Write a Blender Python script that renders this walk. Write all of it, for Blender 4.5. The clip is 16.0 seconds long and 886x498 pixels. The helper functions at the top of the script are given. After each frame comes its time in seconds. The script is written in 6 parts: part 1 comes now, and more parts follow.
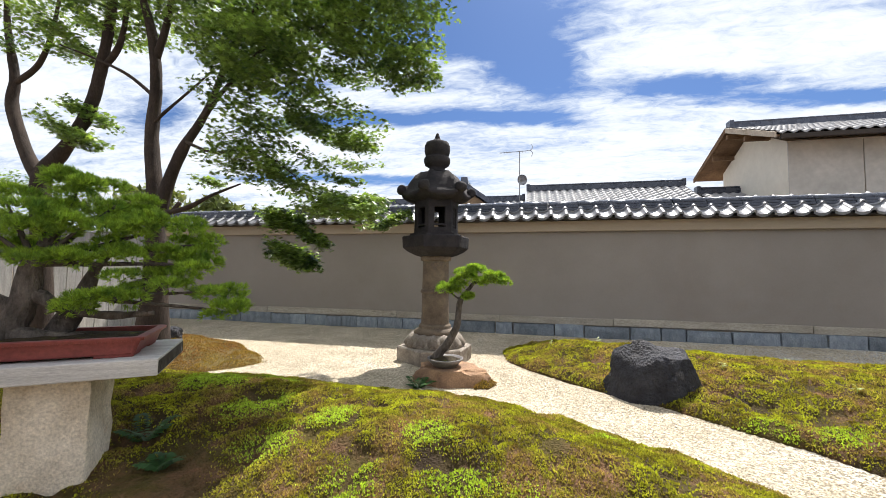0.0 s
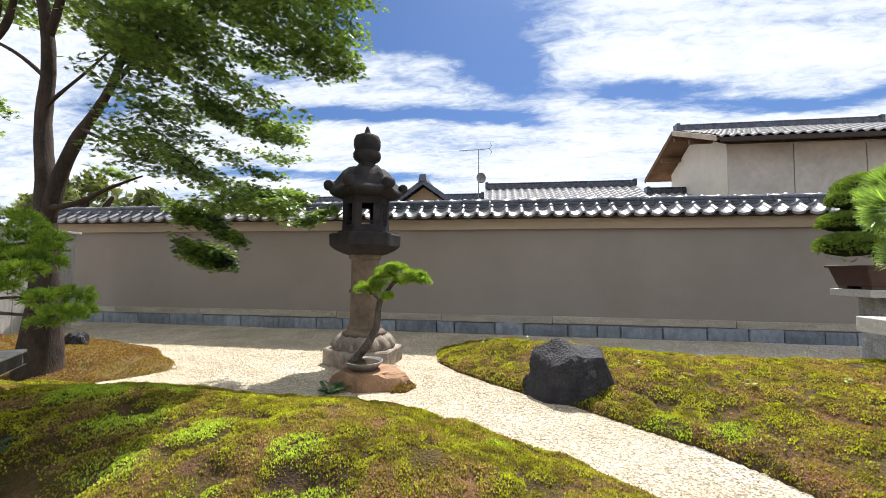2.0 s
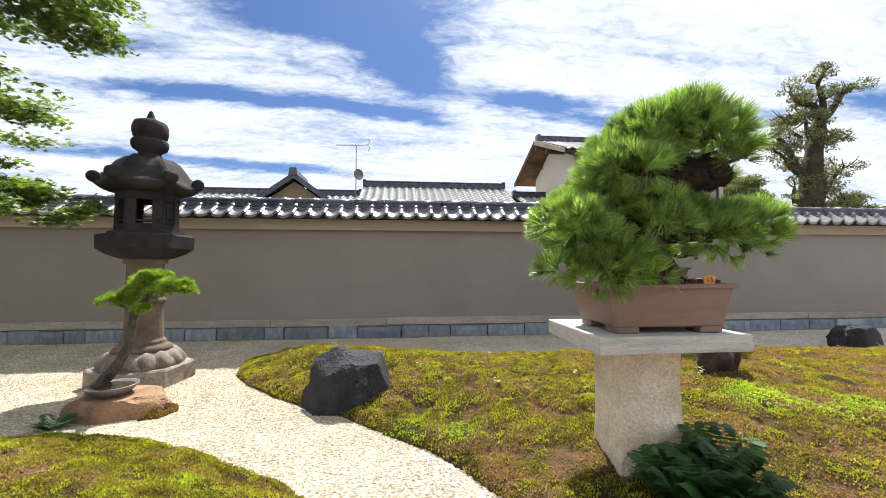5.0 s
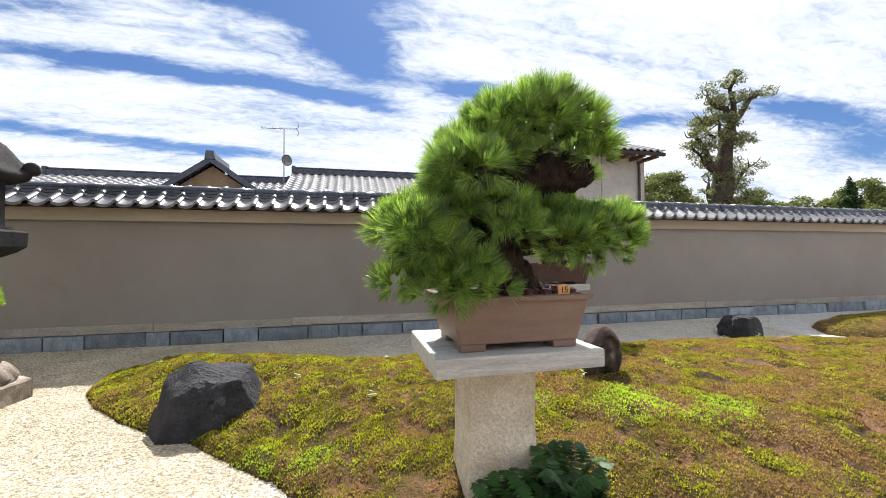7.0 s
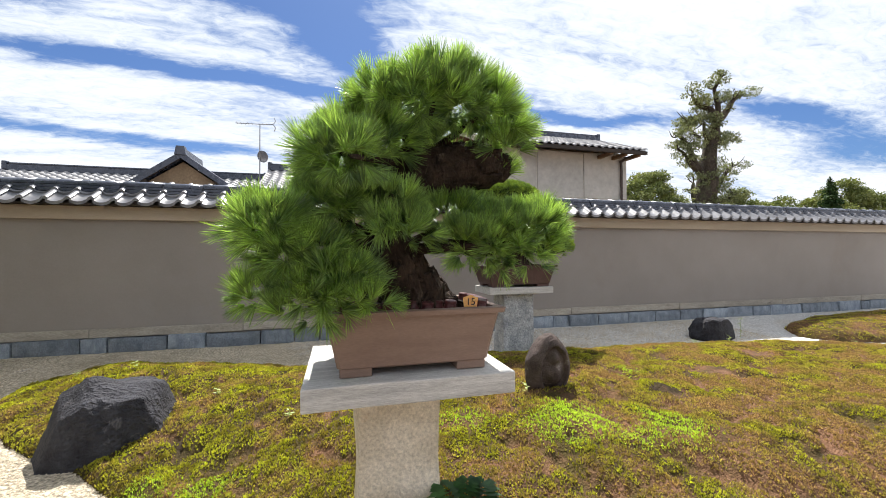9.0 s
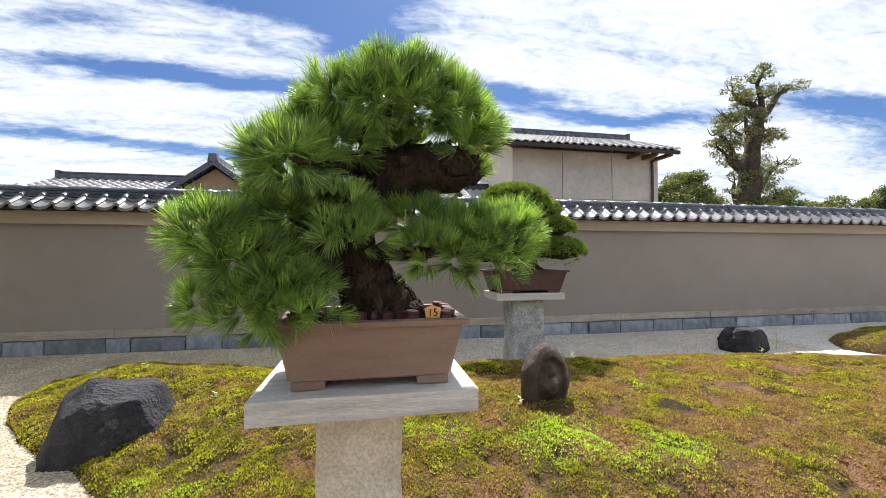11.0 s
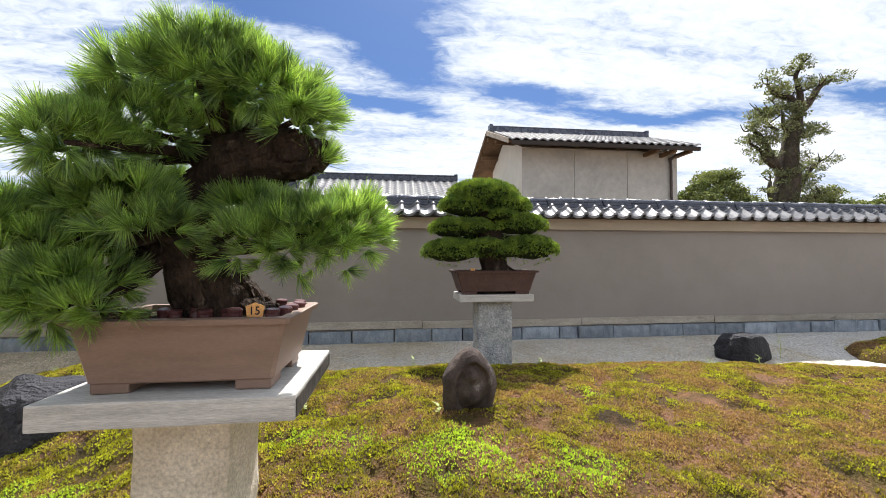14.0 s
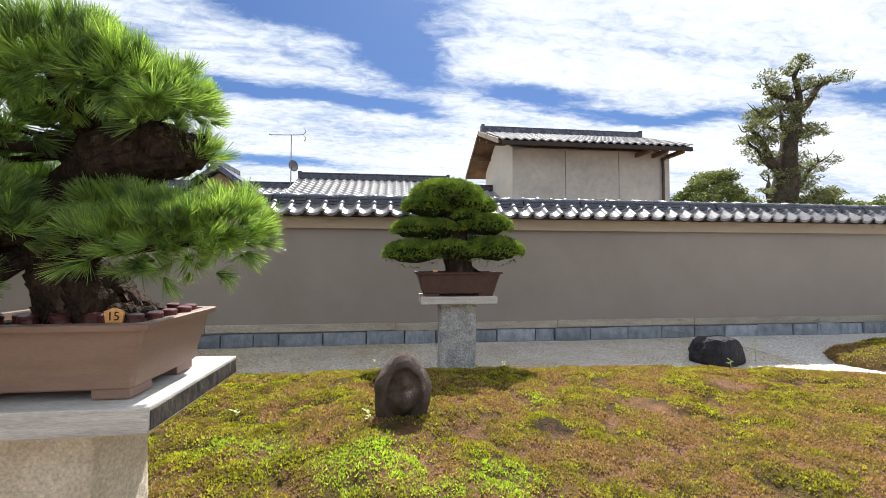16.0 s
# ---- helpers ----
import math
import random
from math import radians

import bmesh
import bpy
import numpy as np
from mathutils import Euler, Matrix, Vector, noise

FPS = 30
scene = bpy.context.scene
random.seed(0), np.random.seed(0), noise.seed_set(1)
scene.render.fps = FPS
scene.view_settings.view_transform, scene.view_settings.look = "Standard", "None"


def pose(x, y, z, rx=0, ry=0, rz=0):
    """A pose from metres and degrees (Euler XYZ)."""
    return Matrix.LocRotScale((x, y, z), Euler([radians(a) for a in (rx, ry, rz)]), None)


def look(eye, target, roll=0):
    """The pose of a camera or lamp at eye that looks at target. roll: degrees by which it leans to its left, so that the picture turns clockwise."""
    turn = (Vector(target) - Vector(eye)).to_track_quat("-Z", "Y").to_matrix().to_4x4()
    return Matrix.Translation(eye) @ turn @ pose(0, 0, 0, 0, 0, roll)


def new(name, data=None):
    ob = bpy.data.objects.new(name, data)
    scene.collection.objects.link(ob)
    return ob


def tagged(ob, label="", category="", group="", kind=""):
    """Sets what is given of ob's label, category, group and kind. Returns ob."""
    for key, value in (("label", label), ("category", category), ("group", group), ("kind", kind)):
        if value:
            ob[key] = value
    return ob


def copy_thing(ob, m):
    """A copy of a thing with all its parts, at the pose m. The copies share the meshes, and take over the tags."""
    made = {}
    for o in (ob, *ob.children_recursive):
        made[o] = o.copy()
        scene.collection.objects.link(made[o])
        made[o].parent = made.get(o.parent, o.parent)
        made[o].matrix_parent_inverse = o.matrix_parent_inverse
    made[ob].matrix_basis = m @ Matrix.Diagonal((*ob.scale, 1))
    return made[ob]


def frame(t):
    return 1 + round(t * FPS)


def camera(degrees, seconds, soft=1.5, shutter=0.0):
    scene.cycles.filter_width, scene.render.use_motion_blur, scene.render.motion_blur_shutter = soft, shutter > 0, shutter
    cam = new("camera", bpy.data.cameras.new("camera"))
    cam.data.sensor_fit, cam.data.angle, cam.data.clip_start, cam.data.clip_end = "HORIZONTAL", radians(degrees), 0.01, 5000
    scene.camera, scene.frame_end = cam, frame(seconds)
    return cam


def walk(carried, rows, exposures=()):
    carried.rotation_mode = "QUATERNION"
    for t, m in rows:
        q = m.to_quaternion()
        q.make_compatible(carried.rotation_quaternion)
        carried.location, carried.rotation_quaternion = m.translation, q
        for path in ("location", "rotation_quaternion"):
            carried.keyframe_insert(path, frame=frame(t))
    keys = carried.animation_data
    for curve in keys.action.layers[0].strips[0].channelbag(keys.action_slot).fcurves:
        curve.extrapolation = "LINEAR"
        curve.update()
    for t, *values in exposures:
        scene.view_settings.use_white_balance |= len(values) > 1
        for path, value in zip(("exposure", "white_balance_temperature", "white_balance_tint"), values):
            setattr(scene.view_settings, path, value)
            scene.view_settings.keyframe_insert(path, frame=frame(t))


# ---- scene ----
cam = camera(97.4, 16.0, 0.8)
METRES, EYE, TILT, LEAN, TURN = 3.9, 1.05, 3.37, -0.69, 13.0
ROWS = [
    (0.0, 0.0, 0.0, 0.0, 0.0, -0.0, 0.0),
    (0.5, 0.0318, 0.0106, -0.0008, -0.64, -0.07, 0.03),
    (1.0, 0.0603, 0.0207, 0.0026, -1.58, -0.19, 0.02),
    (1.5, 0.0865, 0.0267, 0.0, -2.87, -0.24, 0.01),
    (2.0, 0.1159, 0.0295, 0.0004, -4.49, -0.31, -0.01),
    (2.5, 0.1622, 0.0242, 0.0049, -6.33, -0.34, -0.03),
    (3.0, 0.2028, 0.0136, 0.0049, -8.37, -0.36, -0.08),
    (3.5, 0.2446, 0.0153, 0.0025, -10.72, -0.41, -0.13),
    (4.0, 0.2896, 0.0128, 0.0065, -13.36, -0.44, -0.24),
    (4.5, 0.327, 0.0061, 0.0125, -16.16, -0.51, -0.33),
    (5.0, 0.3702, 0.0025, 0.021, -18.96, -0.78, -0.43),
    (7.5, 0.5495, 0.023, 0.0429, -27.42, -2.46, -0.7),
    (8.0, 0.5803, 0.0261, 0.0437, -27.86, -2.46, -0.73),
    (8.5, 0.6071, 0.0286, 0.0394, -27.99, -2.5, -0.74),
    (9.0, 0.6377, 0.0317, 0.0458, -27.92, -2.52, -0.77),
    (11.5, 0.7195, 0.0196, 0.0498, -22.24, -2.05, -0.58),
    (12.0, 0.7393, 0.0075, 0.0485, -21.09, -2.03, -0.54),
    (12.5, 0.7685, 0.0015, 0.0464, -20.34, -2.01, -0.52),
    (13.0, 0.8086, 0.0015, 0.0476, -19.95, -1.93, -0.49),
    (13.5, 0.8389, 0.0001, 0.0419, -19.8, -1.86, -0.48),
    (14.0, 0.8743, -0.0053, 0.0414, -19.8, -1.81, -0.5),
    (14.5, 0.9013, -0.0149, 0.0423, -19.79, -1.81, -0.53),
    (15.0, 0.9224, -0.0191, 0.0421, -19.74, -1.82, -0.54),
    (15.5, 0.9518, -0.0195, 0.0387, -19.66, -1.8, -0.54),
    (16.0, 0.9764, -0.0207, 0.0428, -19.6, -1.72, -0.57),
]
walk(cam, [(t, pose(0, 0, EYE, TILT, LEAN, TURN) @ pose(METRES * x, METRES * y, METRES * z, 90 + pitch, roll, yaw)) for t, x, y, z, yaw, pitch, roll in ROWS])

# ---- world, sun ----
SUN_TO = Vector((0.20, 1.0, 1.52)).normalized()
sun_data = bpy.data.lights.new("sun", "SUN")
sun_data.energy, sun_data.angle, sun_data.color = 3.75, radians(0.5), (1.0, 0.945, 0.87)
sun_ob = new("sun", sun_data)
sun_ob.matrix_world = look(SUN_TO * 40, (0, 0, 0))

world = bpy.data.worlds.new("sky")
scene.world = world
world.use_nodes = True
wt = world.node_tree
wt.nodes.clear()


def wmath(op, a, b=None, clamp=False):
    n = wt.nodes.new("ShaderNodeMath")
    n.operation, n.use_clamp = op, clamp
    for i, v in enumerate((a, b)):
        if v is None:
            continue
        if isinstance(v, (int, float)):
            n.inputs[i].default_value = v
        else:
            wt.links.new(v, n.inputs[i])
    return n.outputs[0]


def wramp(v, lo, hi):
    n = wt.nodes.new("ShaderNodeMapRange")
    n.interpolation_type = "SMOOTHSTEP"
    wt.links.new(v, n.inputs[0])
    n.inputs[1].default_value, n.inputs[2].default_value = lo, hi
    return n.outputs[0]


sky = wt.nodes.new("ShaderNodeTexSky")
sky.sky_type, sky.sun_disc = "NISHITA", False
sky.sun_elevation, sky.sun_rotation = math.asin(SUN_TO.z), math.atan2(SUN_TO.x, SUN_TO.y)
sky.air_density, sky.dust_density, sky.ozone_density = 1.0, 0.6, 2.0
coord = wt.nodes.new("ShaderNodeTexCoord")
sep = wt.nodes.new("ShaderNodeSeparateXYZ")
wt.links.new(coord.outputs["Generated"], sep.inputs[0])
DX, DY, DZ = sep.outputs
deep = wmath("ADD", wmath("MAXIMUM", DZ, 0.0), 0.16)
CU, CV = wmath("DIVIDE", DX, deep), wmath("DIVIDE", DY, deep)
flat = wt.nodes.new("ShaderNodeCombineXYZ")
wt.links.new(CU, flat.inputs[0])
wt.links.new(CV, flat.inputs[1])


def cloud_noise(scale, detail, rough, turn, stretch, distort=0.0, shift=(0, 0, 0)):
    m = wt.nodes.new("ShaderNodeMapping")
    m.inputs["Rotation"].default_value = (0, 0, radians(turn))
    m.inputs["Scale"].default_value = (scale, scale * stretch, 1)
    m.inputs["Location"].default_value = shift
    wt.links.new(flat.outputs[0], m.inputs[0])
    n = wt.nodes.new("ShaderNodeTexNoise")
    n.inputs["Scale"].default_value, n.inputs["Detail"].default_value = 1.0, detail
    n.inputs["Roughness"].default_value, n.inputs["Distortion"].default_value = rough, distort
    wt.links.new(m.outputs[0], n.inputs[0])
    return n.outputs["Fac"]


streak = cloud_noise(0.9, 9, 0.66, 12, 3.4, 0.6, (3.1, 1.7, 0))
fleece = cloud_noise(11.0, 5, 0.66, -28, 2.0, 0.9)
broad = cloud_noise(0.35, 3, 0.5, 10, 1.6, 0.2, (0.4, 2.2, 0))
warp_u = wmath("ADD", CU, wmath("MULTIPLY", wmath("SUBTRACT", cloud_noise(2.6, 6, 0.6, 20, 1.4, 0.3, (7, 3, 0)), 0.5), 0.34))
warp_v = wmath("ADD", CV, wmath("MULTIPLY", wmath("SUBTRACT", cloud_noise(2.2, 6, 0.6, -15, 1.8, 0.3, (1, 9, 0)), 0.5), 0.26))


def clearing(u, v, ru, rv, turn, amount):
    """A soft opening in the cloud sheet, in the flat coordinates of the sheet."""
    c, n = math.cos(radians(turn)), math.sin(radians(turn))
    du, dv = wmath("SUBTRACT", warp_u, u), wmath("SUBTRACT", warp_v, v)
    a = wmath("DIVIDE", wmath("ADD", wmath("MULTIPLY", du, c), wmath("MULTIPLY", dv, n)), ru)
    b = wmath("DIVIDE", wmath("SUBTRACT", wmath("MULTIPLY", dv, c), wmath("MULTIPLY", du, n)), rv)
    q = wmath("ADD", wmath("MULTIPLY", a, a), wmath("MULTIPLY", b, b))
    return wmath("MULTIPLY", wmath("POWER", 2.718, wmath("MULTIPLY", q, -1.0)), amount)


cover = wmath("ADD", 0.70, wmath("MULTIPLY", wmath("SUBTRACT", streak, 0.5), 0.95))
cover = wmath("ADD", cover, wmath("MULTIPLY", wmath("SUBTRACT", fleece, 0.5), 0.50))
cover = wmath("ADD", cover, wmath("MULTIPLY", wmath("SUBTRACT", broad, 0.5), 0.3))
for hole in ((-0.24, 1.10, 0.40, 0.20, 8, 0.85), (-0.02, 1.38, 0.30, 0.13, 62, 0.70), (-0.70, 1.63, 0.55, 0.070, 8, 0.50), (-0.05, 1.76, 0.30, 0.065, 12, 0.48),
             (0.55, 1.58, 0.28, 0.085, 10, 0.60), (0.95, 1.71, 0.30, 0.040, 0, 0.36), (1.35, 1.62, 0.32, 0.055, -25, 0.40), (1.95, 1.27, 0.36, 0.09, -5, 0.52),
             (2.65, 1.32, 0.42, 0.20, 0, 0.46), (-1.50, 2.10, 0.50, 0.075, 20, 0.46), (-0.80, 2.36, 0.55, 0.075, 12, 0.42), (-0.90, 1.33, 0.22, 0.06, 0, 0.30), (-1.6, 1.35, 0.35, 0.10, -20, 0.32)):
    cover = wmath("SUBTRACT", cover, clearing(*hole))
mask = wramp(cover, 0.26, 0.68)
thick = wramp(cover, 0.42, 0.92)
cloud = wt.nodes.new("ShaderNodeMix")
cloud.data_type = "RGBA"
wt.links.new(thick, cloud.inputs["Factor"])
cloud.inputs["A"].default_value, cloud.inputs["B"].default_value = (0.275, 0.315, 0.38, 1), (0.425, 0.435, 0.455, 1)
sky_dim = wt.nodes.new("ShaderNodeVectorMath")
sky_dim.operation = "MULTIPLY"
wt.links.new(sky.outputs[0], sky_dim.inputs[0])
sky_dim.inputs[1].default_value = (0.0215, 0.0285, 0.040)
mixed = wt.nodes.new("ShaderNodeMix")
mixed.data_type = "RGBA"
wt.links.new(mask, mixed.inputs["Factor"])
wt.links.new(sky_dim.outputs[0], mixed.inputs["A"])
wt.links.new(cloud.outputs["Result"], mixed.inputs["B"])
back = wt.nodes.new("ShaderNodeBackground")
back.inputs["Strength"].default_value = 1.0
# thin cloud glows round the sun
near_sun = wt.nodes.new("ShaderNodeVectorMath")
near_sun.operation = "DOT_PRODUCT"
wt.links.new(coord.outputs["Generated"], near_sun.inputs[0])
near_sun.inputs[1].default_value = SUN_TO
glow = wmath("POWER", wmath("MAXIMUM", near_sun.outputs["Value"], 0.0), 90.0)
glow = wmath("ADD", wmath("MULTIPLY", glow, 12.0), 1.0)
lit = wt.nodes.new("ShaderNodeVectorMath")
lit.operation = "SCALE"
wt.links.new(mixed.outputs["Result"], lit.inputs[0])
wt.links.new(glow, lit.inputs["Scale"])
wt.links.new(lit.outputs[0], back.inputs[0])
out = wt.nodes.new("ShaderNodeOutputWorld")
wt.links.new(back.outputs[0], out.inputs[0])
scene.view_settings.exposure = 1.40

# ---- materials ----
def mat(name, dark, light, scale=4.0, fine=60.0, rough=0.8, bump=0.3, depth=0.01, third=None, third_at=(0.55, 0.7), third_scale=1.5,
        metal=0.0, vary=0.0, stretch=(1, 1, 1), world_coords=False, island=0.0, leaf=0.0, spec=0.4, distort=0.0, grain=0.28, drift=None, third_detail=4):
    m = bpy.data.materials.new(name)
    m.use_nodes = True
    t = m.node_tree
    b = t.nodes["Principled BSDF"]
    if world_coords:
        vec = t.nodes.new("ShaderNodeNewGeometry").outputs["Position"]
    else:
        vec = t.nodes.new("ShaderNodeTexCoord").outputs["Object"]
    mp = t.nodes.new("ShaderNodeMapping")
    mp.inputs["Scale"].default_value = stretch
    t.links.new(vec, mp.inputs[0])
    if vary:
        info = t.nodes.new("ShaderNodeObjectInfo")
        sc = t.nodes.new("ShaderNodeMath")
        sc.operation = "MULTIPLY"
        sc.inputs[1].default_value = 50.0
        t.links.new(info.outputs["Random"], sc.inputs[0])
        cb = t.nodes.new("ShaderNodeCombineXYZ")
        t.links.new(sc.outputs[0], cb.inputs[0])
        t.links.new(cb.outputs[0], mp.inputs["Location"])

    def nz(s, detail=5, r=0.6, d=0.0):
        n = t.nodes.new("ShaderNodeTexNoise")
        n.inputs["Scale"].default_value, n.inputs["Detail"].default_value, n.inputs["Roughness"].default_value = s, detail, r
        n.inputs["Distortion"].default_value = d
        t.links.new(mp.outputs[0], n.inputs[0])
        return n.outputs["Fac"]

    def rng(v, lo, hi, a=0.0, c=1.0):
        n = t.nodes.new("ShaderNodeMapRange")
        t.links.new(v, n.inputs[0])
        for i, x in enumerate((lo, hi, a, c)):
            n.inputs[1 + i].default_value = x
        return n.outputs[0]

    def mix(f, a, c):
        n = t.nodes.new("ShaderNodeMix")
        n.data_type = "RGBA"
        t.links.new(f, n.inputs["Factor"])
        for key, x in (("A", a), ("B", c)):
            if isinstance(x, tuple):
                n.inputs[key].default_value = (*x, 1)
            else:
                t.links.new(x, n.inputs[key])
        return n.outputs["Result"]

    def scaled(col, fac):
        n = t.nodes.new("ShaderNodeVectorMath")
        n.operation = "SCALE"
        t.links.new(col, n.inputs[0])
        t.links.new(fac, n.inputs["Scale"])
        return n.outputs[0]

    broad_n, fine_n = nz(scale, 5, 0.62, distort), nz(fine, 3)
    col = mix(rng(broad_n, 0.33, 0.67), dark, light)
    if third:
        patch = nz(third_scale, third_detail, 0.68, 0.3)
        if drift:
            # the patches grow along the garden
            sx = t.nodes.new("ShaderNodeSeparateXYZ")
            t.links.new(vec, sx.inputs[0])
            more = t.nodes.new("ShaderNodeMath")
            t.links.new(patch, more.inputs[0])
            t.links.new(rng(sx.outputs[0], *drift), more.inputs[1])
            patch = more.outputs[0]
        col = mix(rng(patch, *third_at), col, third)
    col = scaled(col, rng(fine_n, 0.25, 0.75, 1 - grain, 1 + grain))
    if vary:
        col = scaled(col, rng(info.outputs["Random"], 0, 1, 1 - vary, 1 + vary))
    if island:
        g = t.nodes.new("ShaderNodeNewGeometry")
        col = scaled(col, rng(g.outputs["Random Per Island"], 0, 1, 1 - island, 1 + island))
    t.links.new(col, b.inputs["Base Color"])
    b.inputs["Metallic"].default_value = metal
    b.inputs["Specular IOR Level"].default_value = spec
    t.links.new(rng(broad_n, 0.3, 0.7, max(rough - 0.08, 0.05), min(rough + 0.08, 1)), b.inputs["Roughness"])
    if bump:
        add = t.nodes.new("ShaderNodeMath")
        t.links.new(broad_n, add.inputs[0])
        t.links.new(fine_n, add.inputs[1])
        bp = t.nodes.new("ShaderNodeBump")
        bp.inputs["Strength"].default_value, bp.inputs["Distance"].default_value = bump, depth
        t.links.new(add.outputs[0], bp.inputs["Height"])
        t.links.new(bp.outputs[0], b.inputs["Normal"])
    if leaf:
        tr = t.nodes.new("ShaderNodeBsdfTranslucent")
        warm = t.nodes.new("ShaderNodeVectorMath")
        warm.operation = "MULTIPLY"
        warm.inputs[1].default_value = (1.45, 1.45, 0.7)
        t.links.new(col, warm.inputs[0])
        t.links.new(warm.outputs[0], tr.inputs[0])
        ms = t.nodes.new("ShaderNodeMixShader")
        ms.inputs[0].default_value = leaf
        t.links.new(b.outputs[0], ms.inputs[1])
        t.links.new(tr.outputs[0], ms.inputs[2])
        t.links.new(ms.outputs[0], t.nodes["Material Output"].inputs["Surface"])
    return m


# paler grey towards +x brightens the wall's shaded strip through its colour
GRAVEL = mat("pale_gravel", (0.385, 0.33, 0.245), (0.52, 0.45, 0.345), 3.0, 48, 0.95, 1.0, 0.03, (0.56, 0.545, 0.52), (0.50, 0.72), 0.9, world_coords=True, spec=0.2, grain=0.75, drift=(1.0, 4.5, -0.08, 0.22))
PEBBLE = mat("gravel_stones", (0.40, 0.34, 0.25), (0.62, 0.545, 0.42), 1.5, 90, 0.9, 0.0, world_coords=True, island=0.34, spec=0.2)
EARTH = mat("packed_earth", (0.16, 0.12, 0.08), (0.26, 0.20, 0.14), 1.2, 40, 0.95, 0.6, 0.02, world_coords=True, spec=0.2)
MOSS_ARGS = dict(world_coords=True, spec=0.15, distort=0.5, third_at=(0.46, 0.64), third_scale=2.9, third_detail=9, drift=(1.6, 4.6, -0.01, 0.055))
MOSS_BED = mat("moss_bed", (0.032, 0.021, 0.011), (0.085, 0.066, 0.018), 2.6, 70, 0.95, 0.9, 0.03, (0.165, 0.088, 0.05), **MOSS_ARGS)
MOSS_TUFT = mat("moss_shoots", (0.125, 0.090, 0.024), (0.45, 0.48, 0.040), 7.0, 30, 0.85, 0.0, 0.01, (0.31, 0.205, 0.105), island=0.45, leaf=0.38, **MOSS_ARGS)
MOSS_BROWN_BED = mat("dry_moss_bed", (0.10, 0.055, 0.025), (0.15, 0.12, 0.03), 2.2, 70, 0.95, 0.9, 0.03, world_coords=True, spec=0.15)
MOSS_BROWN = mat("dry_moss_shoots", (0.24, 0.115, 0.055), (0.30, 0.21, 0.05), 2.0, 30, 0.9, 0.0, world_coords=True, island=0.45, leaf=0.25, spec=0.15)
MOSS_BRIGHT = mat("fresh_moss_shoots", (0.33, 0.45, 0.045), (0.44, 0.57, 0.080), 3.0, 30, 0.85, 0.0, world_coords=True, island=0.35, leaf=0.35, spec=0.15)
PLASTER = mat("earth_plaster", (0.252, 0.226, 0.207), (0.290, 0.262, 0.242), 0.9, 60, 0.92, 0.08, 0.003, (0.238, 0.205, 0.182), (0.58, 0.8), 0.5, world_coords=True, spec=0.2, grain=0.035)
FASCIA = mat("plastered_fascia", (0.34, 0.28, 0.21), (0.41, 0.34, 0.265), 2.0, 60, 0.9, 0.15, 0.003, world_coords=True, spec=0.2, stretch=(0.3, 1, 3), grain=0.08)
SILL = mat("weathered_sill", (0.29, 0.26, 0.22), (0.42, 0.385, 0.33), 5.0, 60, 0.92, 0.5, 0.006, (0.17, 0.15, 0.13), (0.6, 0.75), 8.0, world_coords=True, vary=0.12, stretch=(0.5, 1, 2))
PLINTH = mat("blue_grey_plinth_stone", (0.17, 0.205, 0.25), (0.31, 0.35, 0.40), 6.0, 50, 0.9, 0.9, 0.02, vary=0.30)
TILE = mat("silver_roof_tile", (0.10, 0.10, 0.112), (0.18, 0.18, 0.195), 5.0, 60, 0.40, 0.06, 0.002, vary=0.16, spec=0.9, metal=0.0, grain=0.12)
# darker copy of the tile: the unlit ridge faces are put into its colour
RIDGE = mat("dark_ridge_tile", (0.030, 0.036, 0.055), (0.065, 0.073, 0.10), 5.0, 60, 0.28, 0.06, 0.002, vary=0.2, spec=0.6, metal=0.2, grain=0.12)
ROOF = mat("far_roof_tile", (0.22, 0.215, 0.22), (0.34, 0.335, 0.34), 1.6, 20, 0.62, 0.2, 0.01, world_coords=True, island=0.16, spec=0.5)
GRANITE = mat("weathered_granite", (0.075, 0.057, 0.045), (0.19, 0.148, 0.106), 5.0, 90, 0.9, 0.6, 0.008, (0.12, 0.105, 0.095), (0.56, 0.72), 3.0, spec=0.3)
# lighter copy of the granite, sunlight on the lotus base painted in
GRANITE_SUNLIT = mat("pale_lotus_granite", (0.13, 0.105, 0.085), (0.34, 0.30, 0.255), 6.0, 90, 0.9, 0.7, 0.008, (0.10, 0.075, 0.05), (0.56, 0.72), 4.0, spec=0.3, grain=0.4)
# darker copy for the upper parts, their backlit look put into the colour
GRANITE_DARK = mat("lichened_dark_granite", (0.018, 0.017, 0.020), (0.048, 0.042, 0.043), 6.0, 110, 0.92, 0.8, 0.010, (0.14, 0.12, 0.10), (0.66, 0.82), 4.0, spec=0.25)
POST = mat("rough_hewn_granite_post", (0.52, 0.45, 0.345), (0.76, 0.69, 0.58), 5.0, 85, 0.92, 0.6, 0.012, (0.50, 0.34, 0.20), (0.58, 0.75), 4.0, spec=0.3, grain=0.3)
POST_GREY = mat("grey_blue_stone_post", (0.28, 0.30, 0.325), (0.52, 0.535, 0.54), 9.0, 60, 0.92, 1.0, 0.02, spec=0.3, grain=0.4)
# the pale grey third colour paints sunlit facets as scattered patches
ROCK = mat("dark_garden_rock", (0.016, 0.016, 0.021), (0.050, 0.050, 0.060), 7.0, 45, 0.78, 1.0, 0.04, (0.26, 0.25, 0.25), (0.62, 0.76), 5.0, spec=0.3)
ROCK_BROWN = mat("brown_flat_rock", (0.16, 0.095, 0.06), (0.36, 0.22, 0.13), 5.0, 70, 0.85, 0.8, 0.015, spec=0.3)
